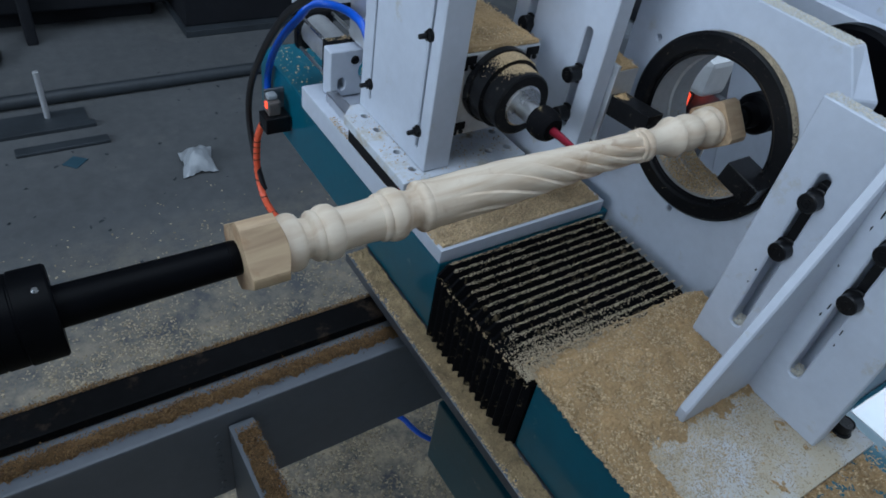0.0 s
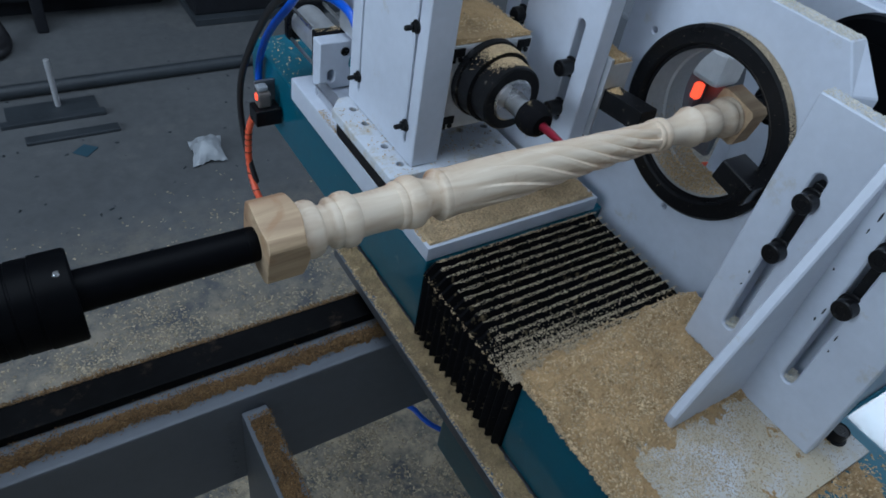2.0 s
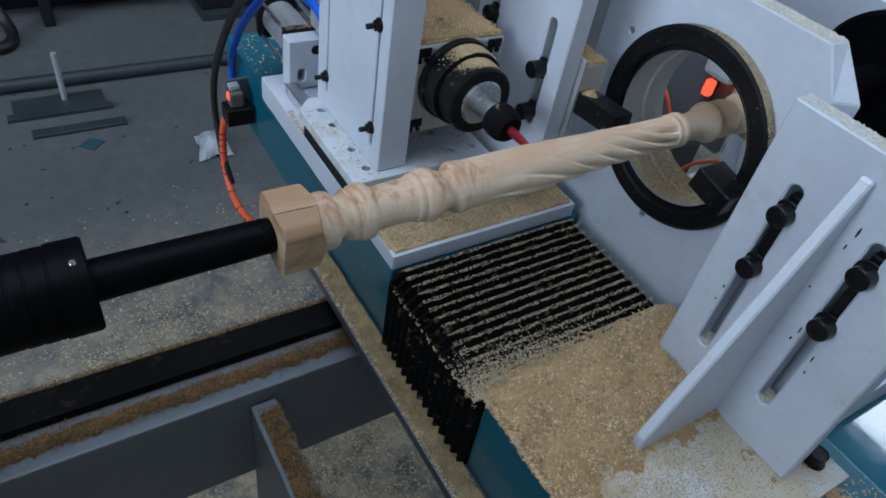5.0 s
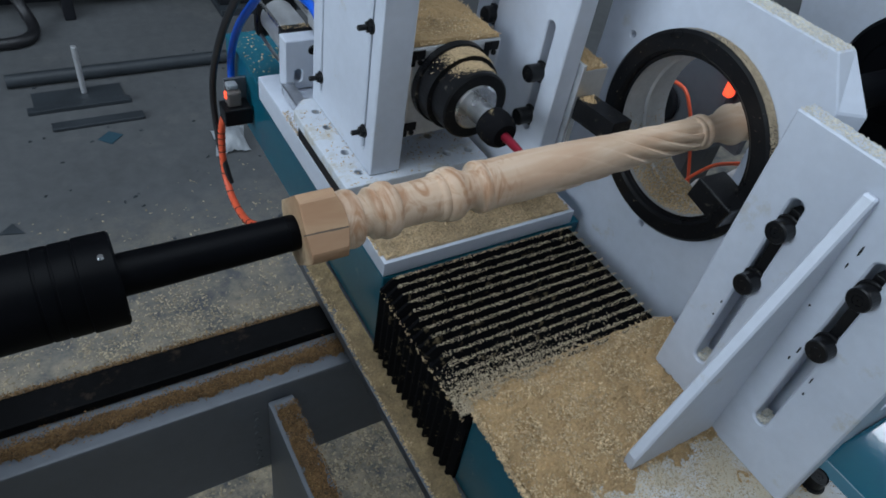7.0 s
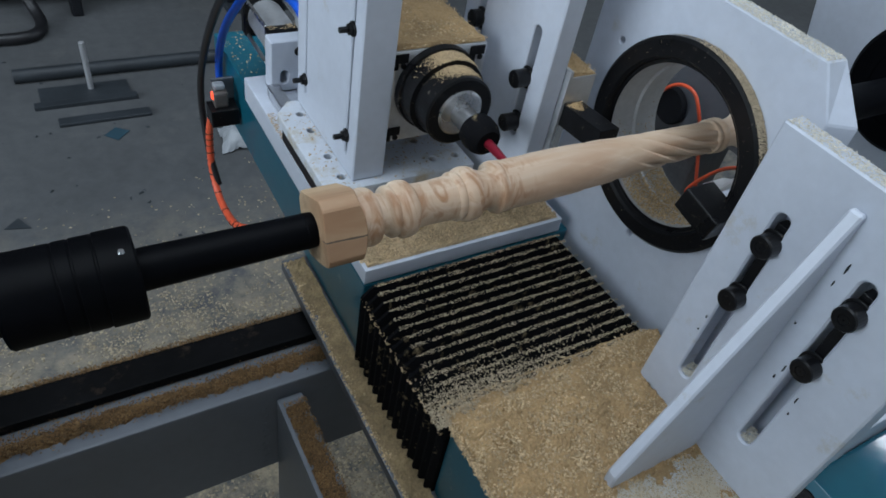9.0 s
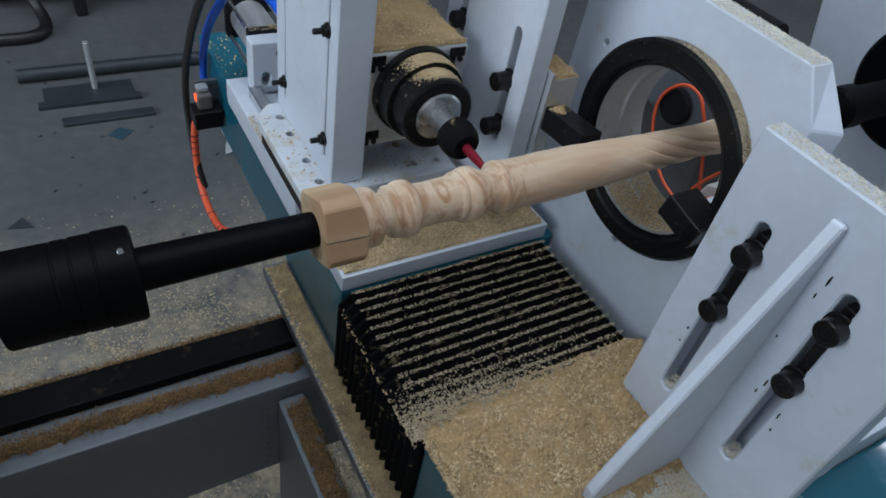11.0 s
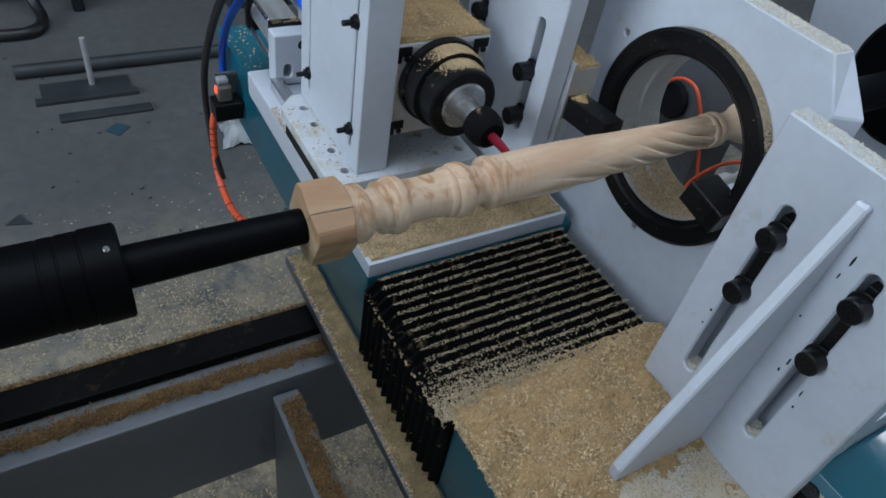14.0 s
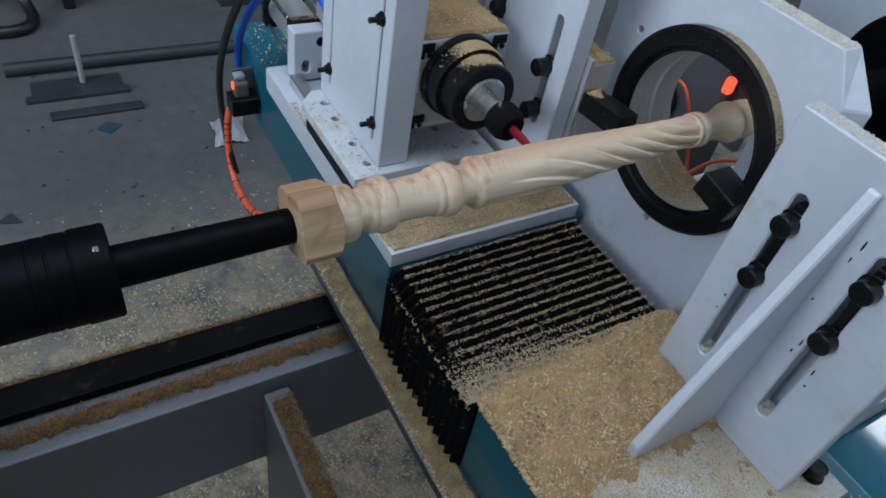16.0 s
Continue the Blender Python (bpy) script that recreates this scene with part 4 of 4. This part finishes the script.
def sensor_and_hoses(c):
    s = part("sensor_switch", box(-0.040, -0.0025, 0.400, 0.430, 0.775, 0.800, 0.002), BLACK, c, "black limit switch with a red glowing lamp")
    part("lamp_housing", box(-0.033, -0.014, 0.407, 0.426, 0.8003, 0.822, 0.003), CLEAR, s)
    part("lamp_cap", box(-0.031, -0.016, 0.414, 0.428, 0.8223, 0.830, 0.003), BAG, s)
    part("lamp", box(-0.0350, -0.0315, 0.412, 0.419, 0.811, 0.821, 0.0015), LED, s, "small red glowing lamp")
    part("bracket", box(-0.030, 0.0, 0.431, 0.436, 0.77, 0.83, 0.001), PLATE, s)
    tube("black_cable", [(-0.02, 0.26, 1.045), (-0.03, 0.321, 1.002), (-0.03, 0.376, 0.953), (-0.03, 0.438, 0.884), (-0.03, 0.492, 0.807), (-0.03, 0.507, 0.751), (-0.03, 0.498, 0.704), (-0.03, 0.477, 0.665), (-0.025, 0.46, 0.63)], 0.0050, CABLE, c)
    tube("blue_hose", [(-0.008, 0.474, 0.79), (-0.008, 0.480, 0.818), (-0.008, 0.459, 0.865), (-0.008, 0.416, 0.918), (-0.005, 0.359, 0.970), (0.005, 0.355, 0.988), (0.03, 0.339, 0.990), (0.032, 0.285, 1.0), (0.034, 0.255, 0.992), (0.036, 0.245, 0.97)], 0.0052, BLUE, c)
    way = [(-0.028, 0.440, 0.776), (-0.03, 0.467, 0.737), (-0.03, 0.475, 0.702), (-0.03, 0.479, 0.66), (-0.03, 0.464, 0.63), (-0.03, 0.437, 0.615), (-0.03, 0.38, 0.622), (-0.028, 0.33, 0.648), (-0.01, 0.29, 0.68), (0.03, 0.27, 0.70)]
    h = tube("orange_hose", way, 0.0054, ORANGE, c, "orange hose wrapped with a black spiral")
    for (a, b) in zip(way[1:7], way[2:8]):
        for k in range(3):
            p, q = Vector(a), Vector(b)
            d = (q - p).normalized()
            m = Matrix.Translation(p.lerp(q, (k + 0.5) / 3)) @ d.to_track_quat("Z", "Y").to_matrix().to_4x4() @ pose(0, 0, 0, 22)
            r = lathe([(-0.0011, 0.0050), (-0.0008, 0.0060), (0.0008, 0.0060), (0.0011, 0.0050)], "z", (0, 0, 0), 16, cap=False)
            bmesh.ops.transform(r, verts=r.verts[:], matrix=m)
            part("wrap", r, CABLE, h)


def ring_and_brackets(c):
    cy, cz = -0.0775, 1.0130
    outer = [(0.058, 0.815), (0.058, 1.144), (-0.166, 1.144), (-0.200, 1.107), (-0.200, 0.815)]
    small = [circle(0.0195, 1.0665, 0.0032, 14), circle(-0.0748, 0.9062, 0.0032, 14)]
    p = part("ring_plate", sheet(outer, [circle(cy, cz, 0.080, 72), *small], 0.252, 0.274, "x", 0.0012), WHITE, c, "large white upright plate holding the steady ring")
    for v in p.data.vertices:
        if v.co.x < 0.262 and v.co.y < -0.195:
            v.co.y += 0.011
    r = part("steady_ring", lathe([(0.2475, 0.0734), (0.247, 0.0735), (0.247, 0.0765), (0.243, 0.0775), (0.241, 0.080), (0.241, 0.0935), (0.2435, 0.0965), (0.2518, 0.0965)], "x", (0, cy, cz), 96, cap=False), BLACK, c, "black steel steady ring round the baluster", smooth=True)
    part("sleeve", lathe([(0.248, 0.0733), (0.276, 0.0733), (0.278, 0.0712), (0.2795, 0.0712), (0.280, 0.0722), (0.306, 0.0722), (0.308, 0.074), (0.308, 0.079), (0.2745, 0.079)], "x", (0, cy, cz), 96, cap=False), SLEEVE, r, "grey machined sleeve", smooth=False)
    j = box(-0.016, 0.016, -0.011, 0.011, -0.026, 0.014, 0.0015)
    bmesh.ops.transform(j, verts=j.verts[:], matrix=Matrix.Translation((0.236, cy, cz)) @ Matrix.Rotation(radians(-79), 4, "X") @ Matrix.Translation((0, 0, -0.066)))
    part("jaw", j, BLACK, r, "black steel guide jaw")
    chips("sawdust_chips", lambda q: (lambda a, x: (x, cy + 0.0725 * math.sin(a), cz - 0.0725 * math.cos(a) + 0.001))(q.normal(0.1, 0.42), q.uniform(0.25, 0.305)), 5200, 0.0010, r, "sawdust inside the ring", 31, 0.9)
    chips("sawdust_chips", lambda q: (lambda a, x: (x, cy + 0.0972 * math.sin(a), cz + 0.0972 * math.cos(a)))(q.normal(-0.55, 0.30), q.uniform(0.242, 0.2515)), 5200, 0.0006, r, "", 32, 0.9, CREST)
    chips("sawdust_chips", lambda q: (lambda a, d: (0.2405, cy + d * math.sin(a), cz + d * math.cos(a)))(q.uniform(-3.1, 3.1), q.uniform(0.080, 0.095)), 60, 0.0005, r, "", 36, 0.9, CREST)
    chips("sawdust_chips", lambda q: (q.uniform(0.2525, 0.2735), q.uniform(-0.165, 0.056), 1.1442), 3800, 0.0009, p, "", 33, 0.4, EDGECHIP)
    chips("sawdust_chips", lambda q: (q.uniform(0.179, 0.195), q.uniform(-0.344, -0.198), 1.1302), 1500, 0.0009, p, "", 34, 0.4, EDGECHIP)
    # slotted angle bracket with a sloping rib
    b = part("angle_bracket", sheet([(-0.197, 0.858), (-0.197, 1.130), (-0.346, 1.130), (-0.346, 0.858)], [slot(-0.231, 0.910, 1.072, 0.0058), slot(-0.2975, 0.910, 1.072, 0.0058)], 0.178, 0.196, "x", 0.0014), WHITE, c, "white slotted angle bracket with a sloping rib")
    part("rib", sheet([(0.084, 0.8585), (0.1775, 0.8585), (0.1775, 1.112), (0.172, 1.112), (0.084, 0.874)], [], -0.2725, -0.263, "y", 0.0015), WHITE, b)
    part("foot_plate", box(0.029, 0.238, -0.372, -0.196, 0.8505, 0.8585, 0.001), DUSTF, b)
    part("clamp_block", box(0.205, 0.2515, -0.340, -0.200, 0.895, 1.085, 0.002), WHITE, b)
    for y in (-0.231, -0.2975):
        chips("sawdust_chips", lambda q: (q.uniform(0.180, 0.194), y + q.uniform(-0.0045, 0.0045), 0.9048 + 0.004 * q.random()), 160, 0.0013, b, "", 35, 0.9, EDGECHIP)
    for y in (-0.233, -0.3005):
        for z in (1.054, 1.002):
            socket_bolt(b, (0.178, y, z), "x", 0.0085, 0.011, 0.017)
        # Black strip filling the slot between the two bolts.
        part("slot_strip", box(0.182, 0.192, y - 0.0045, y + 0.0055, 0.995, 1.068, 0.0006), BLACK, b)
    rng = random.Random(12)
    for y, z, h in ((-0.281, 1.076, 0.010), (-0.2795, 1.062, 0.005), (-0.2885, 0.985, 0.009), (-0.2865, 0.974, 0.004), (-0.3075, 0.972, 0.007), (-0.309, 0.958, 0.003), (-0.276, 1.02, 0.0025), (-0.332, 1.105, 0.004), (-0.222, 0.968, 0.003), (-0.2215, 0.953, 0.002)):
        q = bmesh.new()
        ring = [(y + (0.0005 + 0.0005 * rng.random()) * math.cos(k * 0.785), z + h * 0.5 * (0.7 + 0.5 * rng.random()) * math.sin(k * 0.785)) for k in range(8)]
        f = q.faces.new([q.verts.new((0.1777, u, v)) for u, v in ring])
        e = bmesh.ops.extrude_face_region(q, geom=[f])
        bmesh.ops.translate(q, vec=(0.0003, 0, 0), verts=[g for g in e["geom"] if isinstance(g, bmesh.types.BMVert)])
        bmesh.ops.recalc_face_normals(q, faces=q.faces[:])
        part("scuff_mark", q, BLACK, b)
    socket_bolt(b, (0.220, -0.347, 0.8575), "z", 0.008, -0.012, -0.004, "foot_bolt")


carriage_beam(CARRIAGE)
bellows(CARRIAGE)
covers(CARRIAGE)
slide_and_spindle(CARRIAGE)
cylinder(CARRIAGE)
sensor_and_hoses(CARRIAGE)
ring_and_brackets(CARRIAGE)


# ---- things on the floor ----
def floor_things():
    p = part("pipe", rod("x", (0, 1.945, 0.0225), 0.0222, -0.47, 1.1, 24), PIPE)
    tagged(p, "dark grey pipe lying on the concrete floor", "pipe")
    b = part("flat_bar", box(-0.43, -0.125, 1.755, 1.785, 0.0005, 0.014, 0.002), PIPE)
    tagged(b, "dark steel flat bar on the concrete floor", "metal bar")
    b = part("flat_bar", box(-0.375, -0.105, 1.645, 1.685, 0.0005, 0.012, 0.004), PIPE)
    tagged(b, "short grey steel strip with rounded end on the floor", "metal bar")
    st = thing("pin_stand", "steel pin standing upright on a thin plate", "pin stand")
    part("plate", box(-0.41, -0.14, 1.80, 1.885, 0.0005, 0.004, 0.001), PIPE, st)
    part("pin", rod("z", (-0.255, 1.85, 0), 0.009, 0.004, 0.17, 16), ALU, st)
    q = bmesh.new()
    vs = [q.verts.new(v) for v in ((-0.262, 1.570, 0.001), (-0.228, 1.535, 0.001), (-0.188, 1.575, 0.001), (-0.224, 1.605, 0.001))]
    q.faces.new(vs)
    e = bmesh.ops.extrude_face_region(q, geom=q.faces[:])
    bmesh.ops.translate(q, vec=(0, 0, 0.002), verts=[g for g in e["geom"] if isinstance(g, bmesh.types.BMVert)])
    tagged(part("scrap", q, BLUECHIP), "small blue scrap on the concrete floor", "scrap")
    q = bmesh.new()
    vs = [q.verts.new(v) for v in ((-0.56, 1.215, 0.001), (-0.50, 1.20, 0.001), (-0.525, 1.25, 0.001))]
    q.faces.new(vs)
    e = bmesh.ops.extrude_face_region(q, geom=q.faces[:])
    bmesh.ops.translate(q, vec=(0, 0, 0.002), verts=[g for g in e["geom"] if isinstance(g, bmesh.types.BMVert)])
    tagged(part("scrap", q, PIPE), "small dark scrap on the concrete floor", "scrap")
    bag = bmesh.new()
    bmesh.ops.create_grid(bag, x_segments=24, y_segments=24, size=0.5)
    for v in bag.verts:
        u, w = v.co.x * 2, v.co.y * 2
        pull = 1 - 0.22 * (abs(u) ** 4) * (1 - abs(w)) - 0.22 * (abs(w) ** 4) * (1 - abs(u))
        hgt = (1 - abs(u) ** 2) * (1 - abs(w) ** 2) * 0.045 + 0.012 * noise.noise(Vector((u * 3, w * 3, 1))) + 0.008
        v.co = Vector((0.108 + u * 0.055 * pull + 0.01 * w, 1.44 + w * 0.07 * pull, max(0.002, hgt)))
    tagged(part("plastic_bag", bag, BAG, smooth=True), "crumpled white plastic bag on the concrete floor", "plastic bag")
    tagged(tube("blue_air_hose", [(0.0, 0.18, 0.36), (0.06, 0.145, 0.352), (0.081, 0.124, 0.35), (0.087, 0.100, 0.345), (0.10, 0.075, 0.34), (0.13, 0.05, 0.33)], 0.0045, BLUE), "blue air hose hanging below the lathe bed", "hose", "air hoses")
    # dark machine and cabinet in the background
    cab = thing("cabinet", "black steel cabinet with a white panel and grey plinth strip", "cabinet")
    part("body", box(0.34, 1.25, 2.34, 2.95, 0.03, 1.2, 0.006), DARK, cab)
    part("plinth", box(0.33, 1.26, 2.30, 2.95, 0.0, 0.029, 0.003), PIPE, cab)
    part("panel", box(0.80, 1.20, 2.325, 2.339, 0.07, 0.9, 0.003), WHITE, cab)
    m = thing("machine_cabinet", "dark steel machine cabinet in the shaded back of the workshop", "machine cabinet")
    part("body", box(-3.4, 0.30, 2.46, 3.3, 0.09, 1.5, 0.01), DARK, m)
    part("plinth", box(-3.36, 0.26, 2.56, 3.25, 0.0, 0.0895, 0.004), DARK, m)
    part("skirt", box(-0.235, -0.195, 2.38, 2.455, 0.0, 0.7, 0.008), DARK, m)
    tagged(tube("floor_cable", [(-1.0, 2.24, 0.021), (-0.62, 2.22, 0.021), (-0.44, 2.20, 0.021), (-0.37, 2.22, 0.021), (-0.34, 2.30, 0.021), (-0.36, 2.38, 0.05), (-0.40, 2.42, 0.15), (-0.44, 2.43, 0.40)], 0.020, CABLE), "thick black cable lying on the floor", "cable")

    def spread(r):
        while True:
            x, y = r.uniform(-1.0, 0.9), r.uniform(-0.5, 1.35)
            clump = 0.5 + noise.noise(Vector((x * 7, y * 7, 3.0))) + 0.5 * noise.noise(Vector((x * 23, y * 23, 5.0)))
            near = math.exp(-max(0.0, y - 0.55) ** 2 / 0.10)
            if r.random() < near * min(1.0, max(0.06, clump)):
                return (x, y, 0.0)

    tagged(chips("floor_sawdust", spread, 60000, 0.0036, None, "pale sawdust and chips scattered on the concrete floor", 41, 0.5, FLOORCHIP), category="sawdust")
    tagged(chips("floor_debris", lambda r: (r.uniform(-1.2, 0.9), r.uniform(0.9, 2.3), 0.0), 160, 0.007, None, "small dark debris scattered on the concrete floor", 42, 0.3, PIPE), category="debris")


floor_things()


# ---- behind the steady ring ----
def behind():
    hose = [(0.6, 0.207, 0.590), (0.6, 0.247, 0.594), (0.6, 0.283, 0.615), (0.6, 0.321, 0.654), (0.6, 0.345, 0.705), (0.6, 0.342, 0.750), (0.6, 0.308, 0.788), (0.6, 0.270, 0.792), (0.6, 0.250, 0.772), (0.62, 0.235, 0.72), (0.66, 0.22, 0.60)]
    tagged(tube("orange_air_hose", hose, 0.0033, ORANGE), "orange air hose looping behind the lathe bed", "hose", "air hoses")
    hose = [(0.535, 0.050, 0.800), (0.57, 0.105, 0.752), (0.6, 0.153, 0.710), (0.6, 0.182, 0.666), (0.6, 0.203, 0.622), (0.6, 0.186, 0.614), (0.6, 0.157, 0.645), (0.6, 0.135, 0.66)]
    tagged(tube("orange_air_hose", hose, 0.0033, ORANGE), "orange air hose bent back on itself", "hose", "air hoses")
    m = thing("valve_unit", "dark pneumatic valve unit with an orange-red glowing lamp", "valve unit")
    part("body", box(0.62, 0.76, 0.20, 0.46, 0.70, 0.87, 0.008), BEDM, m, "grey valve body")
    part("coil", rod("x", (0, 0.315, 0.735), 0.036, 0.606, 0.6195, 32, 0.004), DARK, m, "round black coil")
    part("head", rod("y", (0.69, 0, 0.895), 0.028, 0.24, 0.42, 28), DARK, m)
    part("lamp", box(0.604, 0.6195, 0.189, 0.204, 0.816, 0.844, 0.005), LED, m, "orange-red glowing lamp")
    part("cover", box(0.60, 0.66, 0.160, 0.215, 0.852, 0.915, 0.010), SHELL, m, "white plastic cover")
    part("bracket", box(0.640, 0.655, 0.150, 0.199, 0.72, 0.851, 0.002), PLATE, m)
    part("stand", box(0.65, 0.74, 0.24, 0.42, 0.0, 0.6995, 0.004), PLATE, m)
    shape = [(0.205, 0.590), (0.182, 0.655), (0.150, 0.672), (0.128, 0.712), (0.085, 0.750), (0.060, 0.770), (0.062, 0.705), (0.110, 0.640), (0.150, 0.590)]
    w = part("white_block", sheet(shape, [], 0.612, 0.665, "x", 0.006), SHELL)
    tagged(w, "white plastic junction block fixed to the lathe bed", "junction block")


behind()

# ---- what moves ----
# the baluster's turn about its axis, in degrees
TURN = [(0, 49), (1, 73), (2, 102), (3, 133), (4, 161), (5.2, 193), (6.5, 221), (7, 227), (7.5, 235), (8, 243), (8.5, 245), (9, 245), (10.2, 247), (11.5, 244), (12, 239), (12.5, 232),
        (13, 227), (13.5, 220), (14, 204), (14.5, 187), (15.2, 172), (16, 158)]


def motions():
    walk(CARRIAGE, [(t, pose(s, 0, 0)) for t, s in SLIDE])
    walk(BALUSTER, [(t, pose(0, AY, AZ, a, LEAN)) for t, a in TURN])
    walk(ARBOR, [(t, pose(0, AY, AZ, a, LEAN)) for t, a in TURN])


motions()
